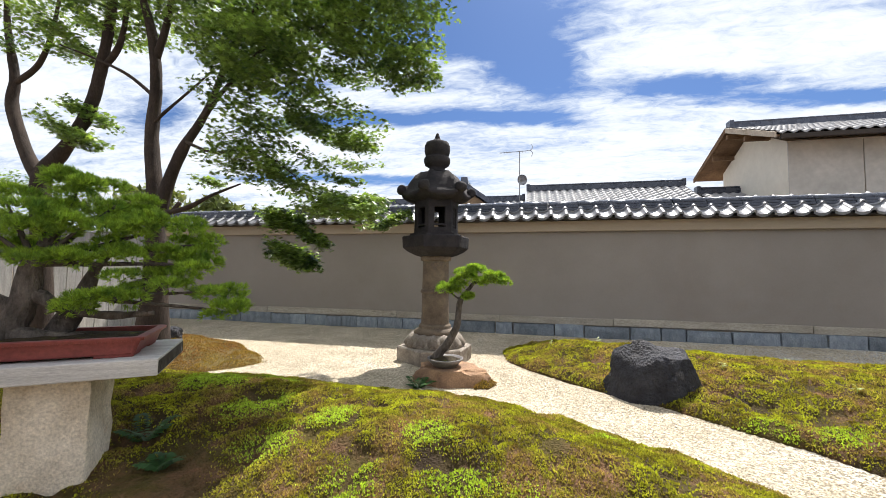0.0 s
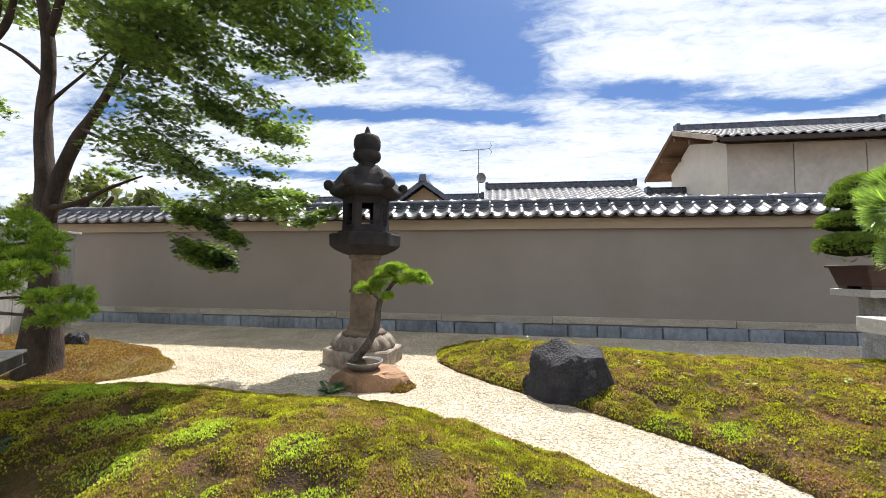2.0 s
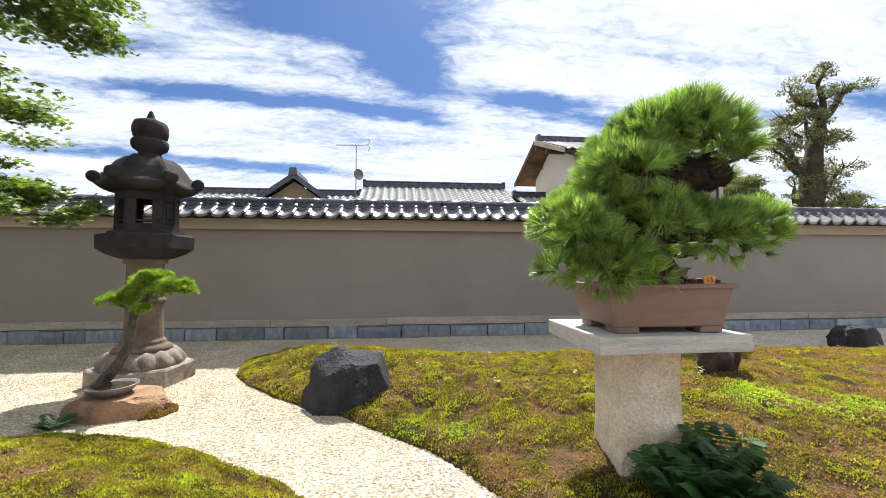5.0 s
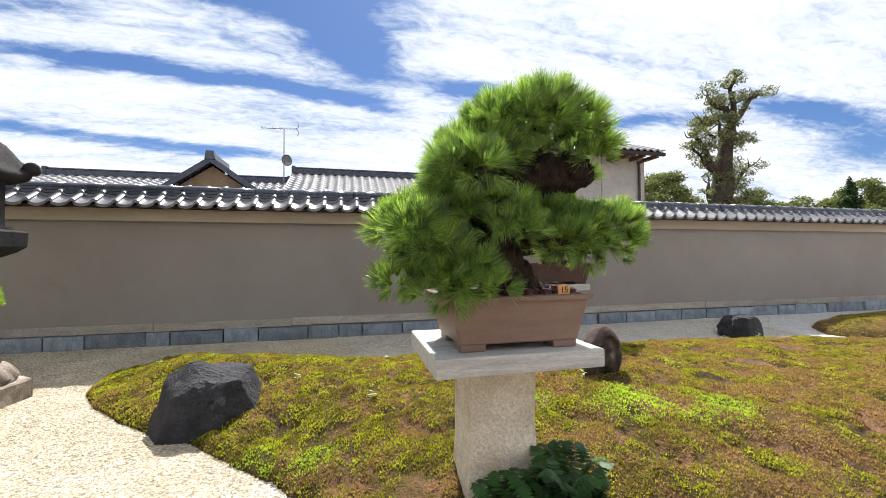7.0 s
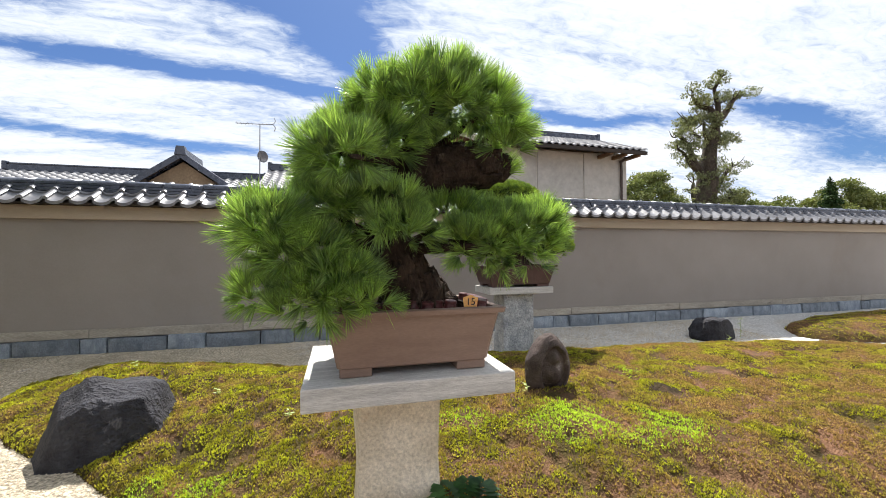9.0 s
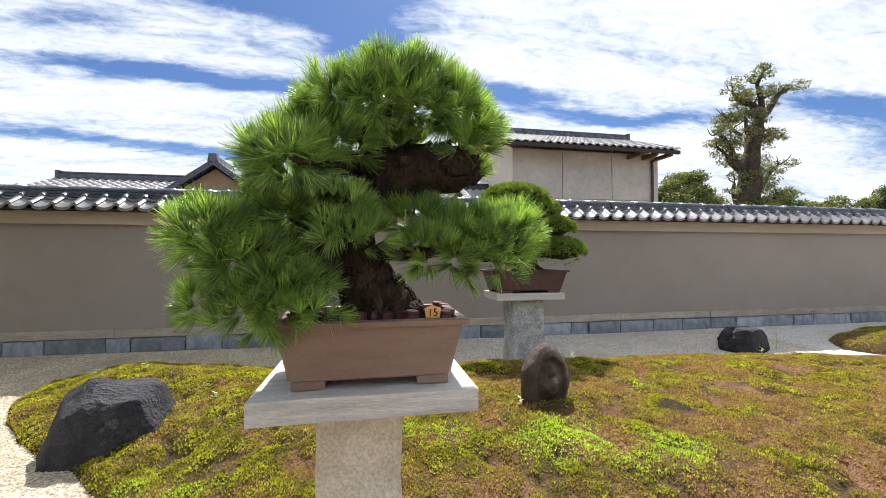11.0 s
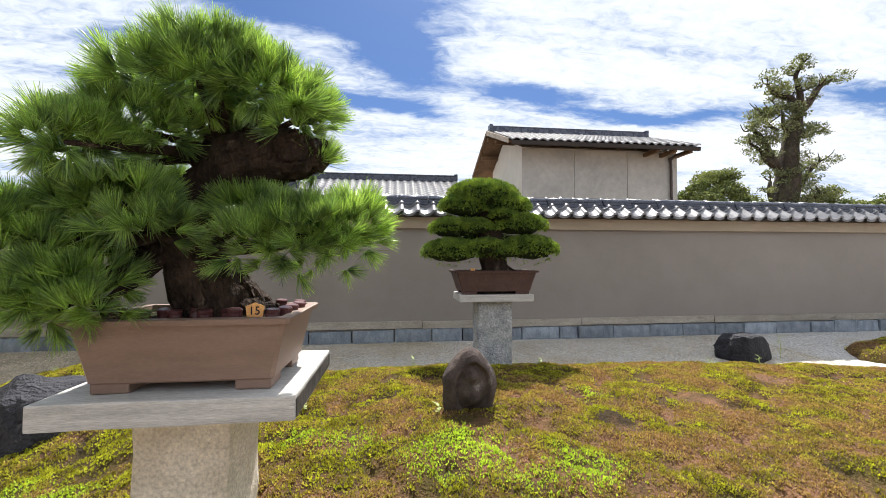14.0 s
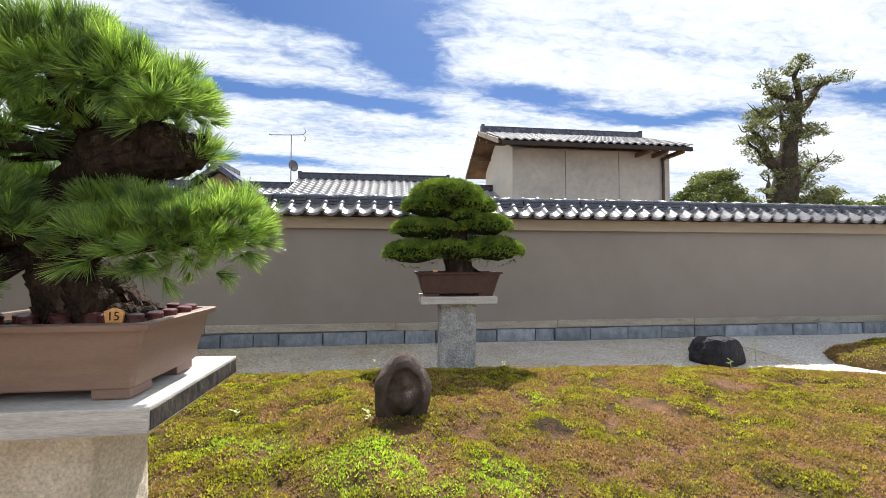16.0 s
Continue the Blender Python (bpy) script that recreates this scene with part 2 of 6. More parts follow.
JIZO = mat("worn_brown_stone", (0.045, 0.034, 0.032), (0.13, 0.10, 0.09), 9.0, 110, 0.92, 0.9, 0.01, (0.36, 0.33, 0.30), (0.58, 0.72), 7.0, spec=0.25)
GREYWOOD = mat("weathered_grey_wood", (0.38, 0.37, 0.36), (0.56, 0.55, 0.53), 3.0, 40, 0.8, 0.35, 0.004, (0.27, 0.26, 0.25), (0.6, 0.75), 3.0, stretch=(1.0, 9.0, 14.0), spec=0.3, distort=0.6)
FENCEWOOD = mat("silvered_fence_board", (0.30, 0.29, 0.28), (0.46, 0.45, 0.43), 3.0, 40, 0.85, 0.4, 0.004, stretch=(9, 9, 0.8), vary=0.15, spec=0.2)
POT_TAN = mat("unglazed_tan_clay", (0.185, 0.122, 0.095), (0.24, 0.165, 0.13), 3.0, 60, 0.55, 0.12, 0.003, (0.25, 0.16, 0.12), (0.55, 0.8), 2.0, stretch=(1, 1, 4), spec=0.4, grain=0.10)
POT_BROWN = mat("dark_brown_clay", (0.055, 0.028, 0.026), (0.085, 0.045, 0.04), 6.0, 60, 0.5, 0.12, 0.003, spec=0.4)
POT_RED = mat("dull_red_clay", (0.15, 0.032, 0.028), (0.21, 0.05, 0.042), 5.0, 60, 0.5, 0.12, 0.003, spec=0.4)
POT_GREY = mat("grey_glazed_clay", (0.12, 0.11, 0.115), (0.19, 0.18, 0.18), 6.0, 60, 0.4, 0.1, 0.003, spec=0.5)
SOIL = mat("bonsai_soil", (0.025, 0.018, 0.012), (0.07, 0.055, 0.03), 20, 120, 0.95, 1.0, 0.02, (0.10, 0.11, 0.02), (0.58, 0.7), 12.0, spec=0.2)
CAKE = mat("maroon_feed_holder", (0.075, 0.022, 0.024), (0.11, 0.035, 0.035), 10, 60, 0.4, 0.1, 0.002, vary=0.2)
TAG = mat("pale_wood_tag", (0.80, 0.48, 0.20), (0.90, 0.60, 0.28), 20, 90, 0.6, 0.0, stretch=(1, 1, 5), leaf=0.35)
INK = mat("black_ink", (0.012, 0.012, 0.012), (0.02, 0.02, 0.02), 20, 60, 0.6, 0.0)
BARK = mat("pine_bark", (0.018, 0.012, 0.010), (0.065, 0.045, 0.034), 22, 90, 0.95, 1.0, 0.02, (0.17, 0.13, 0.10), (0.60, 0.75), 12, stretch=(1, 1, 0.5), spec=0.2)
BARK_GREY = mat("grey_silvery_bark", (0.045, 0.038, 0.033), (0.15, 0.13, 0.115), 18, 90, 0.95, 1.0, 0.015, stretch=(1, 1, 0.5), spec=0.2)
BARK_MAPLE = mat("maple_bark", (0.026, 0.019, 0.016), (0.062, 0.046, 0.037), 9, 80, 0.95, 0.8, 0.015, stretch=(1, 1, 0.4), spec=0.2)
NEEDLE = mat("black_pine_needles", (0.070, 0.130, 0.060), (0.32, 0.48, 0.115), 13.0, 40, 0.36, 0.0, world_coords=True, island=0.45, leaf=0.42, spec=0.6)
NEEDLE_SOFT = mat("white_pine_needles", (0.09, 0.18, 0.032), (0.34, 0.48, 0.060), 13.0, 40, 0.55, 0.0, world_coords=True, island=0.40, leaf=0.38, spec=0.3)
NEEDLE_DARK = mat("dense_pad_needles", (0.065, 0.125, 0.030), (0.27, 0.37, 0.060), 9.0, 40, 0.6, 0.0, world_coords=True, island=0.45, leaf=0.22, spec=0.3)
# near-black green that paints the shade inside the pads
INNER_SHADE = mat("old_inner_needles", (0.012, 0.022, 0.008), (0.03, 0.045, 0.014), 20.0, 60, 0.9, 1.0, 0.02, spec=0.15)
LEAF = mat("maple_leaves", (0.042, 0.088, 0.030), (0.22, 0.315, 0.075), 3.4, 30, 0.45, 0.0, world_coords=True, island=0.50, leaf=0.42, spec=0.5)
FERN = mat("fern_leaves", (0.020, 0.060, 0.018), (0.05, 0.12, 0.03), 6.0, 40, 0.5, 0.0, world_coords=True, island=0.35, leaf=0.25, spec=0.35)
WEED = mat("pale_weed_leaves", (0.22, 0.30, 0.09), (0.40, 0.46, 0.20), 9.0, 40, 0.6, 0.0, world_coords=True, island=0.25, leaf=0.3)
FAR_LEAF = mat("distant_foliage", (0.085, 0.115, 0.045), (0.20, 0.225, 0.085), 0.5, 3.0, 0.7, 0.0, world_coords=True, island=0.5, leaf=0.22, spec=0.2)
FAR_GREY = mat("grey_green_distant_leaves", (0.11, 0.13, 0.07), (0.20, 0.22, 0.12), 0.6, 3.0, 0.7, 0.0, world_coords=True, island=0.5, leaf=0.25, spec=0.2)
CONIFER = mat("dark_conifer", (0.018, 0.040, 0.014), (0.04, 0.075, 0.022), 0.3, 2.0, 0.7, 0.0, world_coords=True, island=0.4, leaf=0.15, spec=0.2)
HOUSE = mat("grey_concrete_render", (0.40, 0.39, 0.37), (0.52, 0.505, 0.48), 0.45, 5, 0.92, 0.0, 0.01, (0.36, 0.355, 0.34), (0.45, 0.7), 0.7, world_coords=True, spec=0.2, grain=0.10)
HOUSE_WHITE = mat("cream_render", (0.60, 0.57, 0.50), (0.66, 0.63, 0.56), 0.5, 5, 0.92, 0.0, 0.01, world_coords=True, spec=0.2, grain=0.05)
TIMBER = mat("brown_eave_timber", (0.10, 0.06, 0.035), (0.19, 0.12, 0.07), 2.0, 20, 0.85, 0.2, 0.01, world_coords=True, spec=0.2)
PALE_BOARD = mat("pale_barge_board", (0.34, 0.29, 0.23), (0.46, 0.40, 0.33), 2.0, 20, 0.85, 0.2, 0.01, world_coords=True, spec=0.2)
DARKWOOD = mat("dark_fascia_wood", (0.022, 0.017, 0.014), (0.045, 0.035, 0.03), 2.0, 20, 0.8, 0.1, 0.01, world_coords=True)
OCHRE = mat("ochre_gable_plaster", (0.20, 0.14, 0.085), (0.27, 0.195, 0.125), 1.0, 15, 0.9, 0.1, 0.01, world_coords=True)
METAL = mat("grey_aerial_metal", (0.22, 0.22, 0.23), (0.32, 0.32, 0.33), 6.0, 40, 0.4, 0.0, metal=0.6)
PIPE = mat("dark_brown_pipe", (0.04, 0.03, 0.026), (0.07, 0.05, 0.045), 6.0, 40, 0.5, 0.0)
BARK_OLD = mat("old_tree_bark", (0.030, 0.024, 0.019), (0.08, 0.066, 0.052), 0.9, 6, 0.95, 0.9, 0.10, (0.10, 0.12, 0.06), (0.55, 0.7), 0.6, stretch=(1, 1, 0.5), spec=0.2, grain=0.4)
# dark end grain; its pale third colour paints highlights as blotches
WORN_END = mat("dark_weathered_end_grain", (0.025, 0.022, 0.020), (0.10, 0.09, 0.08), 14, 60, 0.9, 0.8, 0.006, (0.40, 0.38, 0.36), (0.60, 0.68), 9.0, stretch=(1, 1, 0.5), spec=0.2)


# ---- shape helpers ----
def mesh_np(name, verts, faces_flat, size, material, smooth=False):
    """A mesh from arrays of corners and of equal-sized faces."""
    me = bpy.data.meshes.new(name)
    verts = np.asarray(verts, dtype=np.float32)
    idx = np.asarray(faces_flat, dtype=np.int32).ravel()
    nf = len(idx) // size
    me.vertices.add(len(verts))
    me.vertices.foreach_set("co", verts.ravel())
    me.loops.add(len(idx))
    me.loops.foreach_set("vertex_index", idx)
    me.polygons.add(nf)
    me.polygons.foreach_set("loop_start", np.arange(0, nf * size, size, dtype=np.int32))
    me.polygons.foreach_set("use_smooth", np.full(nf, smooth))
    me.update(calc_edges=True)
    me.materials.append(material)
    return me


def mesh_bm(name, bm, material, smooth=False):
    me = bpy.data.meshes.new(name)
    bmesh.ops.recalc_face_normals(bm, faces=bm.faces[:])
    for f in bm.faces:
        f.smooth = smooth
    bm.to_mesh(me)
    bm.free()
    me.materials.append(material)
    return me


def part(name, bm, material, parent, label="", smooth=False):
    """Links a bmesh or a mesh as one mesh object under a thing or a part."""
    me = mesh_bm(name, bm, material, smooth) if isinstance(bm, bmesh.types.BMesh) else bm
    ob = new(name, me)
    ob.parent = parent
    if label:
        ob["label"] = label
    return ob


def empty(name, m, label, category, group="", kind=""):
    ob = new(name)
    ob.empty_display_size = 0.05
    ob.matrix_world = m
    return tagged(ob, label, category, group, kind)


def box(bm, lo, hi, bevel=0.0, m=None):
    made = bmesh.ops.create_cube(bm, size=1.0)["verts"]
    lo, hi = Vector(lo), Vector(hi)
    for v in made:
        v.co = Vector([lo[i] + (v.co[i] + 0.5) * (hi[i] - lo[i]) for i in range(3)])
    if bevel:
        edges = list({e for v in made for e in v.link_edges})
        got = bmesh.ops.bevel(bm, geom=edges, offset=bevel, segments=2, affect="EDGES", profile=0.6)
        made = list({v for f in got["faces"] for v in f.verts} | {v for v in made if v.is_valid})
    if m is not None:
        bmesh.ops.transform(bm, matrix=m, verts=made)
    return made


def rings(bm, profile, sides=32, turn=0.0, cap=True, wobble=None):
    """A turned shape: (radius, z) from the bottom up."""
    loops = []
    for r, z in profile:
        loop = []
        for i in range(sides):
            a = radians(turn) + math.tau * i / sides
            k = wobble(a, z) if wobble else 1.0
            loop.append(bm.verts.new((r * k * math.cos(a), r * k * math.sin(a), z)))
        loops.append(loop)
    for a, b in zip(loops, loops[1:]):
        for i in range(sides):
            bm.faces.new((a[i], a[(i + 1) % sides], b[(i + 1) % sides], b[i]))
    if cap:
        bm.faces.new(loops[0][::-1])
        bm.faces.new(loops[-1])
    return loops


def tube(bm, points, sides=10, rough=0.0, seed=0.0, freq=6.0):
    """A limb along points (x, y, z, radius), rounded between them."""
    pts = [Vector(p[:3]) for p in points]
    rad = [p[3] for p in points]
    fine, fr = [], []
    for i in range(len(pts) - 1):
        p0, p1, p2, p3 = pts[max(i - 1, 0)], pts[i], pts[i + 1], pts[min(i + 2, len(pts) - 1)]
        steps = max(2, int((p2 - p1).length / max(min(rad[i], rad[i + 1]) * 1.3, 0.01)))
        steps = min(steps, 9)
        for s in range(steps):
            t = s / steps
            fine.append(0.5 * ((2 * p1) + (p2 - p0) * t + (2 * p0 - 5 * p1 + 4 * p2 - p3) * t * t + (3 * p1 - p0 - 3 * p2 + p3) * t ** 3))
            fr.append(rad[i] + (rad[i + 1] - rad[i]) * t)
    fine.append(pts[-1])
    fr.append(rad[-1])
    side = Vector((0.3, 1, 0.2)).normalized()
    last = None
    for i, (p, r) in enumerate(zip(fine, fr)):
        way = (fine[min(i + 1, len(fine) - 1)] - fine[max(i - 1, 0)]).normalized()
        u = (side - way * side.dot(way)).normalized()
        w = way.cross(u)
        side = u
        loop = []
        for k in range(sides):
            a = math.tau * k / sides
            d = u * math.cos(a) + w * math.sin(a)
            q = p + d * r
            if rough:
                q = p + d * r * (1 + rough * noise.noise(q * freq + Vector((seed, 0, 0))) + 0.5 * rough * noise.noise(q * freq * 3.1))
            loop.append(bm.verts.new(q))
        if last:
            for k in range(sides):
                bm.faces.new((last[k], last[(k + 1) % sides], loop[(k + 1) % sides], loop[k]))
        else:
            bm.faces.new(loop[::-1])
        last = loop
    bm.faces.new(last)


def inside_depth(px, py, poly):
    """How far points lie inside an outline (minus: outside)."""
    poly = np.asarray(poly, dtype=float)
    best = np.full(px.shape, 1e9)
    odd = np.zeros(px.shape, dtype=bool)
    for (x0, y0), (x1, y1) in zip(poly, np.roll(poly, -1, axis=0)):
        dx, dy = x1 - x0, y1 - y0
        t = np.clip(((px - x0) * dx + (py - y0) * dy) / (dx * dx + dy * dy), 0, 1)
        best = np.minimum(best, np.hypot(px - x0 - t * dx, py - y0 - t * dy))
        cross = (y0 > py) != (y1 > py)
        xi = x0 + (py - y0) * dx / (dy if dy else 1e-9)
        odd ^= cross & (px < xi)
    return np.where(odd, best, -best)


def smoothstep(v, lo, hi):
    t = np.clip((v - lo) / (hi - lo), 0, 1)
    return t * t * (3 - 2 * t)


def wave_noise(x, y, seed, scale):
    """Smooth uneven field out of turned waves, about -1 to 1."""
    rs = np.random.RandomState(seed)
    total = np.zeros_like(x)
    for k in range(7):
        a, f, ph = rs.uniform(0, math.tau), scale * rs.uniform(0.6, 2.2), rs.uniform(0, math.tau)
        total += np.sin((x * math.cos(a) + y * math.sin(a)) * f + ph) / (1 + 0.4 * k)
    return total / 3.0


def cushions(x, y, size, seed):
    """Rounded domes, 0 to 1, round uneven centres about one size apart."""
    table = np.random.RandomState(seed).uniform(0, 1, (64, 64, 3))
    gx, gy = np.floor(x / size).astype(int), np.floor(y / size).astype(int)
    best = np.zeros_like(x)
    for i in (-1, 0, 1):
        for j in (-1, 0, 1):
            t = table[(gx + i) % 64, (gy + j) % 64]
            d = np.hypot(x / size - gx - i - t[..., 0], y / size - gy - j - t[..., 1]) / (0.62 + 0.3 * t[..., 2])
            best = np.maximum(best, np.sqrt(np.clip(1 - d * d, 0, 1)) * (0.65 + 0.35 * t[..., 2]))
    return best


def gravel_z(x, y):
    return 0.035 + 0.055 * smoothstep(y, 4.6, 6.2) + 0.006 * wave_noise(x, y, 3, 2.0)


# ---- ground ----
def grid(name, xs, ys, zf, material, smooth=True):
    gx, gy = np.meshgrid(xs, ys)
    v = np.stack([gx, gy, zf(gx, gy)], axis=-1).reshape(-1, 3)
    n, m = len(xs), len(ys)
    i = (np.arange(m - 1)[:, None] * n + np.arange(n - 1)[None, :]).ravel()
    return mesh_np(name, v, np.stack([i, i + 1, i + n + 1, i + n], axis=-1), 4, material, smooth)


far = np.concatenate([np.linspace(-900, -40, 18), np.linspace(-30, 60, 31), np.linspace(80, 1500, 20)])
tagged(new("ground", grid("ground", far, far, lambda x, y: np.full_like(x, -0.03), EARTH)), "brown packed earth reaching to the horizon", "ground", kind="structure")
tagged(new("gravel_floor", grid("gravel_floor", np.arange(-9, 18.01, 0.1), np.arange(0.95, 6.55, 0.08), gravel_z, GRAVEL)), "pale cream gravel raked flat between moss mounds", "gravel", kind="structure")
tagged(new("path", grid("path", np.arange(-9, 18.01, 0.5), np.arange(-2.2, 0.96, 0.2), lambda x, y: 0.03 + 0.004 * wave_noise(x, y, 8, 2.0), EARTH)), "plain earthen viewing path", "path", kind="structure")

# ---- moss mounds ----
MOUND_A = [(-3.4, 3.15), (-2.2, 3.25), (-1.4, 3.15), (-0.64, 3.17), (-0.2, 3.06), (0.2, 2.84), (0.5, 2.63), (0.8, 2.44), (1.13, 2.13), (1.3, 1.8), (1.25, 1.4),
           (0.8, 1.15), (-1.0, 1.08), (-2.6, 1.0), (-4.5, 1.1), (-5.2, 2.2), (-4.3, 3.0)]
MOUND_B = [(-0.38, 5.0), (-0.28, 4.6), (-0.02, 4.18), (0.3, 3.82), (0.6, 3.6), (1.0, 3.3), (1.28, 2.98), (1.55, 2.72), (1.76, 2.45), (1.93, 2.15), (2.05, 1.75),
           (2.4, 1.5), (4.0, 1.4), (6.0, 1.4), (7.6, 1.8), (9.0, 2.6), (9.3, 3.6), (8.55, 4.3), (7.6, 4.65), (6.2, 4.85), (4.9, 4.95), (3.6, 5.05), (2.4, 4.95), (1.2, 5.4), (0.4, 5.65), (-0.1, 5.55)]
MOUND_C = [(-2.95, 3.5), (-2.85, 3.8), (-3.25, 4.15), (-3.9, 4.6), (-5.0, 4.95), (-6.4, 5.0), (-6.4, 3.1), (-4.2, 3.05), (-3.2, 3.2)]
MOUND_D = [(8.9, 4.85), (9.2, 5.25), (10.4, 5.75), (12.5, 5.9), (14.0, 5.2), (13.0, 4.2), (10.5, 4.0), (9.2, 4.4)]


def high_a(x, y):
    return 0.235 - 0.16 * np.exp(-((x + 1.7) ** 2 + (y - 1.5) ** 2) / 0.35) - 0.05 * smoothstep(-x, 1.5, 4.0)


def high_b(x, y):
    return 0.265 + 0.085 * np.exp(-((x - 3.75) ** 2 + (y - 3.05) ** 2) / 0.45) - 0.03 * smoothstep(x, 5.0, 9.0) - 0.10 * np.exp(-((x - 2.4) ** 2 + (y - 2.1) ** 2) / 0.15)


def mound(name, poly, high, lip, rise, bed, tuft, label, count, near, seed, patches=(), bare=()):
    poly = np.asarray(poly)

    def height(x, y):
        d = inside_depth(x + 0.03 * wave_noise(x, y, seed, 5.0), y + 0.03 * wave_noise(y, x, seed + 1, 5.0), poly)
        hi = high(x, y)
        z = lip * np.sqrt(np.clip(d / 0.10, 0, 1)) + (hi - lip) * smoothstep(d, 0.0, rise)
        z = z + np.clip(d / 0.1, 0, 1) * (0.016 * wave_noise(x, y, seed + 2, 8.0) + 0.044 * (cushions(x, y, 0.19, seed + 3) - 0.7) + 0.022 * (cushions(x, y, 0.075, seed + 4) - 0.6))
        return np.where(d > 0, z, -0.06 + d * 0.2) + 0.03, d

    lo, hi_ = poly.min(0) - 0.1, poly.max(0) + 0.1
    step = near
    xs, ys = np.arange(lo[0], hi_[0], step), np.arange(lo[1], hi_[1], step)
    gx, gy = np.meshgrid(xs, ys)
    gz, d = height(gx, gy)
    n, m = len(xs), len(ys)
    i = (np.arange(m - 1)[:, None] * n + np.arange(n - 1)[None, :])
    keep = np.maximum.reduce([d[:-1, :-1], d[1:, :-1], d[:-1, 1:], d[1:, 1:]]) > -0.03
    i = i[keep]
    me = mesh_np(name, np.stack([gx, gy, gz], -1).reshape(-1, 3), np.stack([i, i + 1, i + n + 1, i + n], -1), 4, bed, True)
    ob = tagged(new(name, me), label, "moss mound", kind="structure")
    # shoots: small upright stars of three blades, thicker where the mound lies nearest to the path
    rs = np.random.RandomState(seed)
    x, y = rs.uniform(lo[0], hi_[0], count * 4), rs.uniform(lo[1], hi_[1], count * 4)
    z, d = height(x, y)
    clump = cushions(x, y, 0.19, seed + 3) + 0.6 * cushions(x, y, 0.075, seed + 4)
    ok = (d > 0.005) & (rs.uniform(0, 1, len(x)) < np.clip(2.4 / np.maximum(y - 0.4, 0.8), 0.2, 1)) & (clump + rs.normal(0, 0.22, len(x)) > 0.80)
    for px, py, pr in bare:
        ok &= np.hypot(x - px, y - py) > pr * (1 + 0.4 * wave_noise(x, y, seed + 8, 8.0)) * rs.uniform(0.5, 1.1, len(x))
    fresh = np.zeros(len(x), dtype=bool)
    for px, py, pr in patches:
        fresh |= np.hypot(x - px, (y - py) * 1.2) < pr * (1 + 0.45 * wave_noise(x, y, seed + 9, 9.0)) + rs.normal(0, 0.05, len(x))
    x, y, z = x[ok][:count], y[ok][:count], z[ok][:count]
    fresh = fresh[ok][:count]
    k = len(x)
    size = rs.uniform(0.008, 0.018, k) * np.clip(0.70 + 0.14 * y, 0.9, 1.5)
    vs, base = [], np.stack([x, y, z - 0.004], -1)
    for b in range(2):
        a = rs.uniform(0, math.tau, k)
        lean = rs.uniform(0.10, 0.70, k)
        side = np.stack([-np.sin(a), np.cos(a), np.zeros(k)], -1) * (size * 0.24)[:, None]
        tip = base + np.stack([np.cos(a) * lean, np.sin(a) * lean, rs.uniform(0.6, 1.1, k)], -1) * size[:, None]
        mid = base * 0.5 + tip * 0.5
        vs.append(np.stack([mid - side, tip, mid + side, base], 1))
    v = np.stack(vs, 1)
    for name_, choose, what in (("moss_shoots", ~fresh, tuft), ("fresh_moss_shoots", fresh, MOSS_BRIGHT)):
        if choose.any():
            w = v[choose].reshape(-1, 3)
            shoots = new(name_, mesh_np(name_, w, np.arange(len(w)), 4, what))
            shoots.parent = ob
            tagged(shoots, kind="stuff")
    return height


# ---- garden wall ----
WALL_L, WALL_R, FACE = -8.2, 21.0, 6.34


def simple(name, lo, hi, material, label, category="wall", bevel=0.0, kind="structure"):
    bm = bmesh.new()
    box(bm, lo, hi, bevel)
    return tagged(new(name, mesh_bm(name, bm, material)), label, category, kind=kind)


wall = simple("wall_north", (WALL_L, FACE, 0.0), (WALL_R, FACE + 0.34, 1.93), PLASTER, "brown-grey earth-plastered garden wall under a tiled roof")
bm = bmesh.new()
box(bm, (WALL_L, FACE - 0.075, 1.70), (WALL_R, FACE - 0.003, 1.862), 0.006)
part("fascia", bm, FASCIA, wall, "plastered beam below the eaves")
bm = bmesh.new()
box(bm, (WALL_L, FACE - 0.19, 1.865), (WALL_R, FACE + 0.53, 1.882))
box(bm, (WALL_L, FACE - 0.02, 1.93), (WALL_R, FACE + 0.36, 2.02))
part("eave_board", bm, DARKWOOD, wall)
# the far slope, never walked past, is one sheet of tiles
bm = bmesh.new()
n_back = int((WALL_R - WALL_L) / 0.056)
rows_ = []
for i in range(n_back + 1):
    x = WALL_L + i * 0.056
    h = 0.018 * math.sin(x / 0.224 * math.tau)
    rows_.append((bm.verts.new((x, FACE + 0.17, 2.13 + h)), bm.verts.new((x, FACE + 0.56, 1.90 + h))))
for a, b in zip(rows_, rows_[1:]):
    bm.faces.new((a[0], b[0], b[1], a[1]))
part("rear_roof_slope", bm, TILE, wall)
x = WALL_L
rs = random.Random(4)
while x < WALL_R - 0.5:
    w = rs.uniform(1.5, 2.6)
    bm = bmesh.new()
    box(bm, (-w / 2 + 0.004, -0.016, -0.052), (w / 2 - 0.004, 0.016, 0.052), 0.005)
    ob = part("sill_board", bm, SILL, wall)
    ob.location = (x + w / 2, FACE - 0.020 + rs.uniform(-0.003, 0.003), 0.325 + rs.uniform(-0.006, 0.006))
    x += w


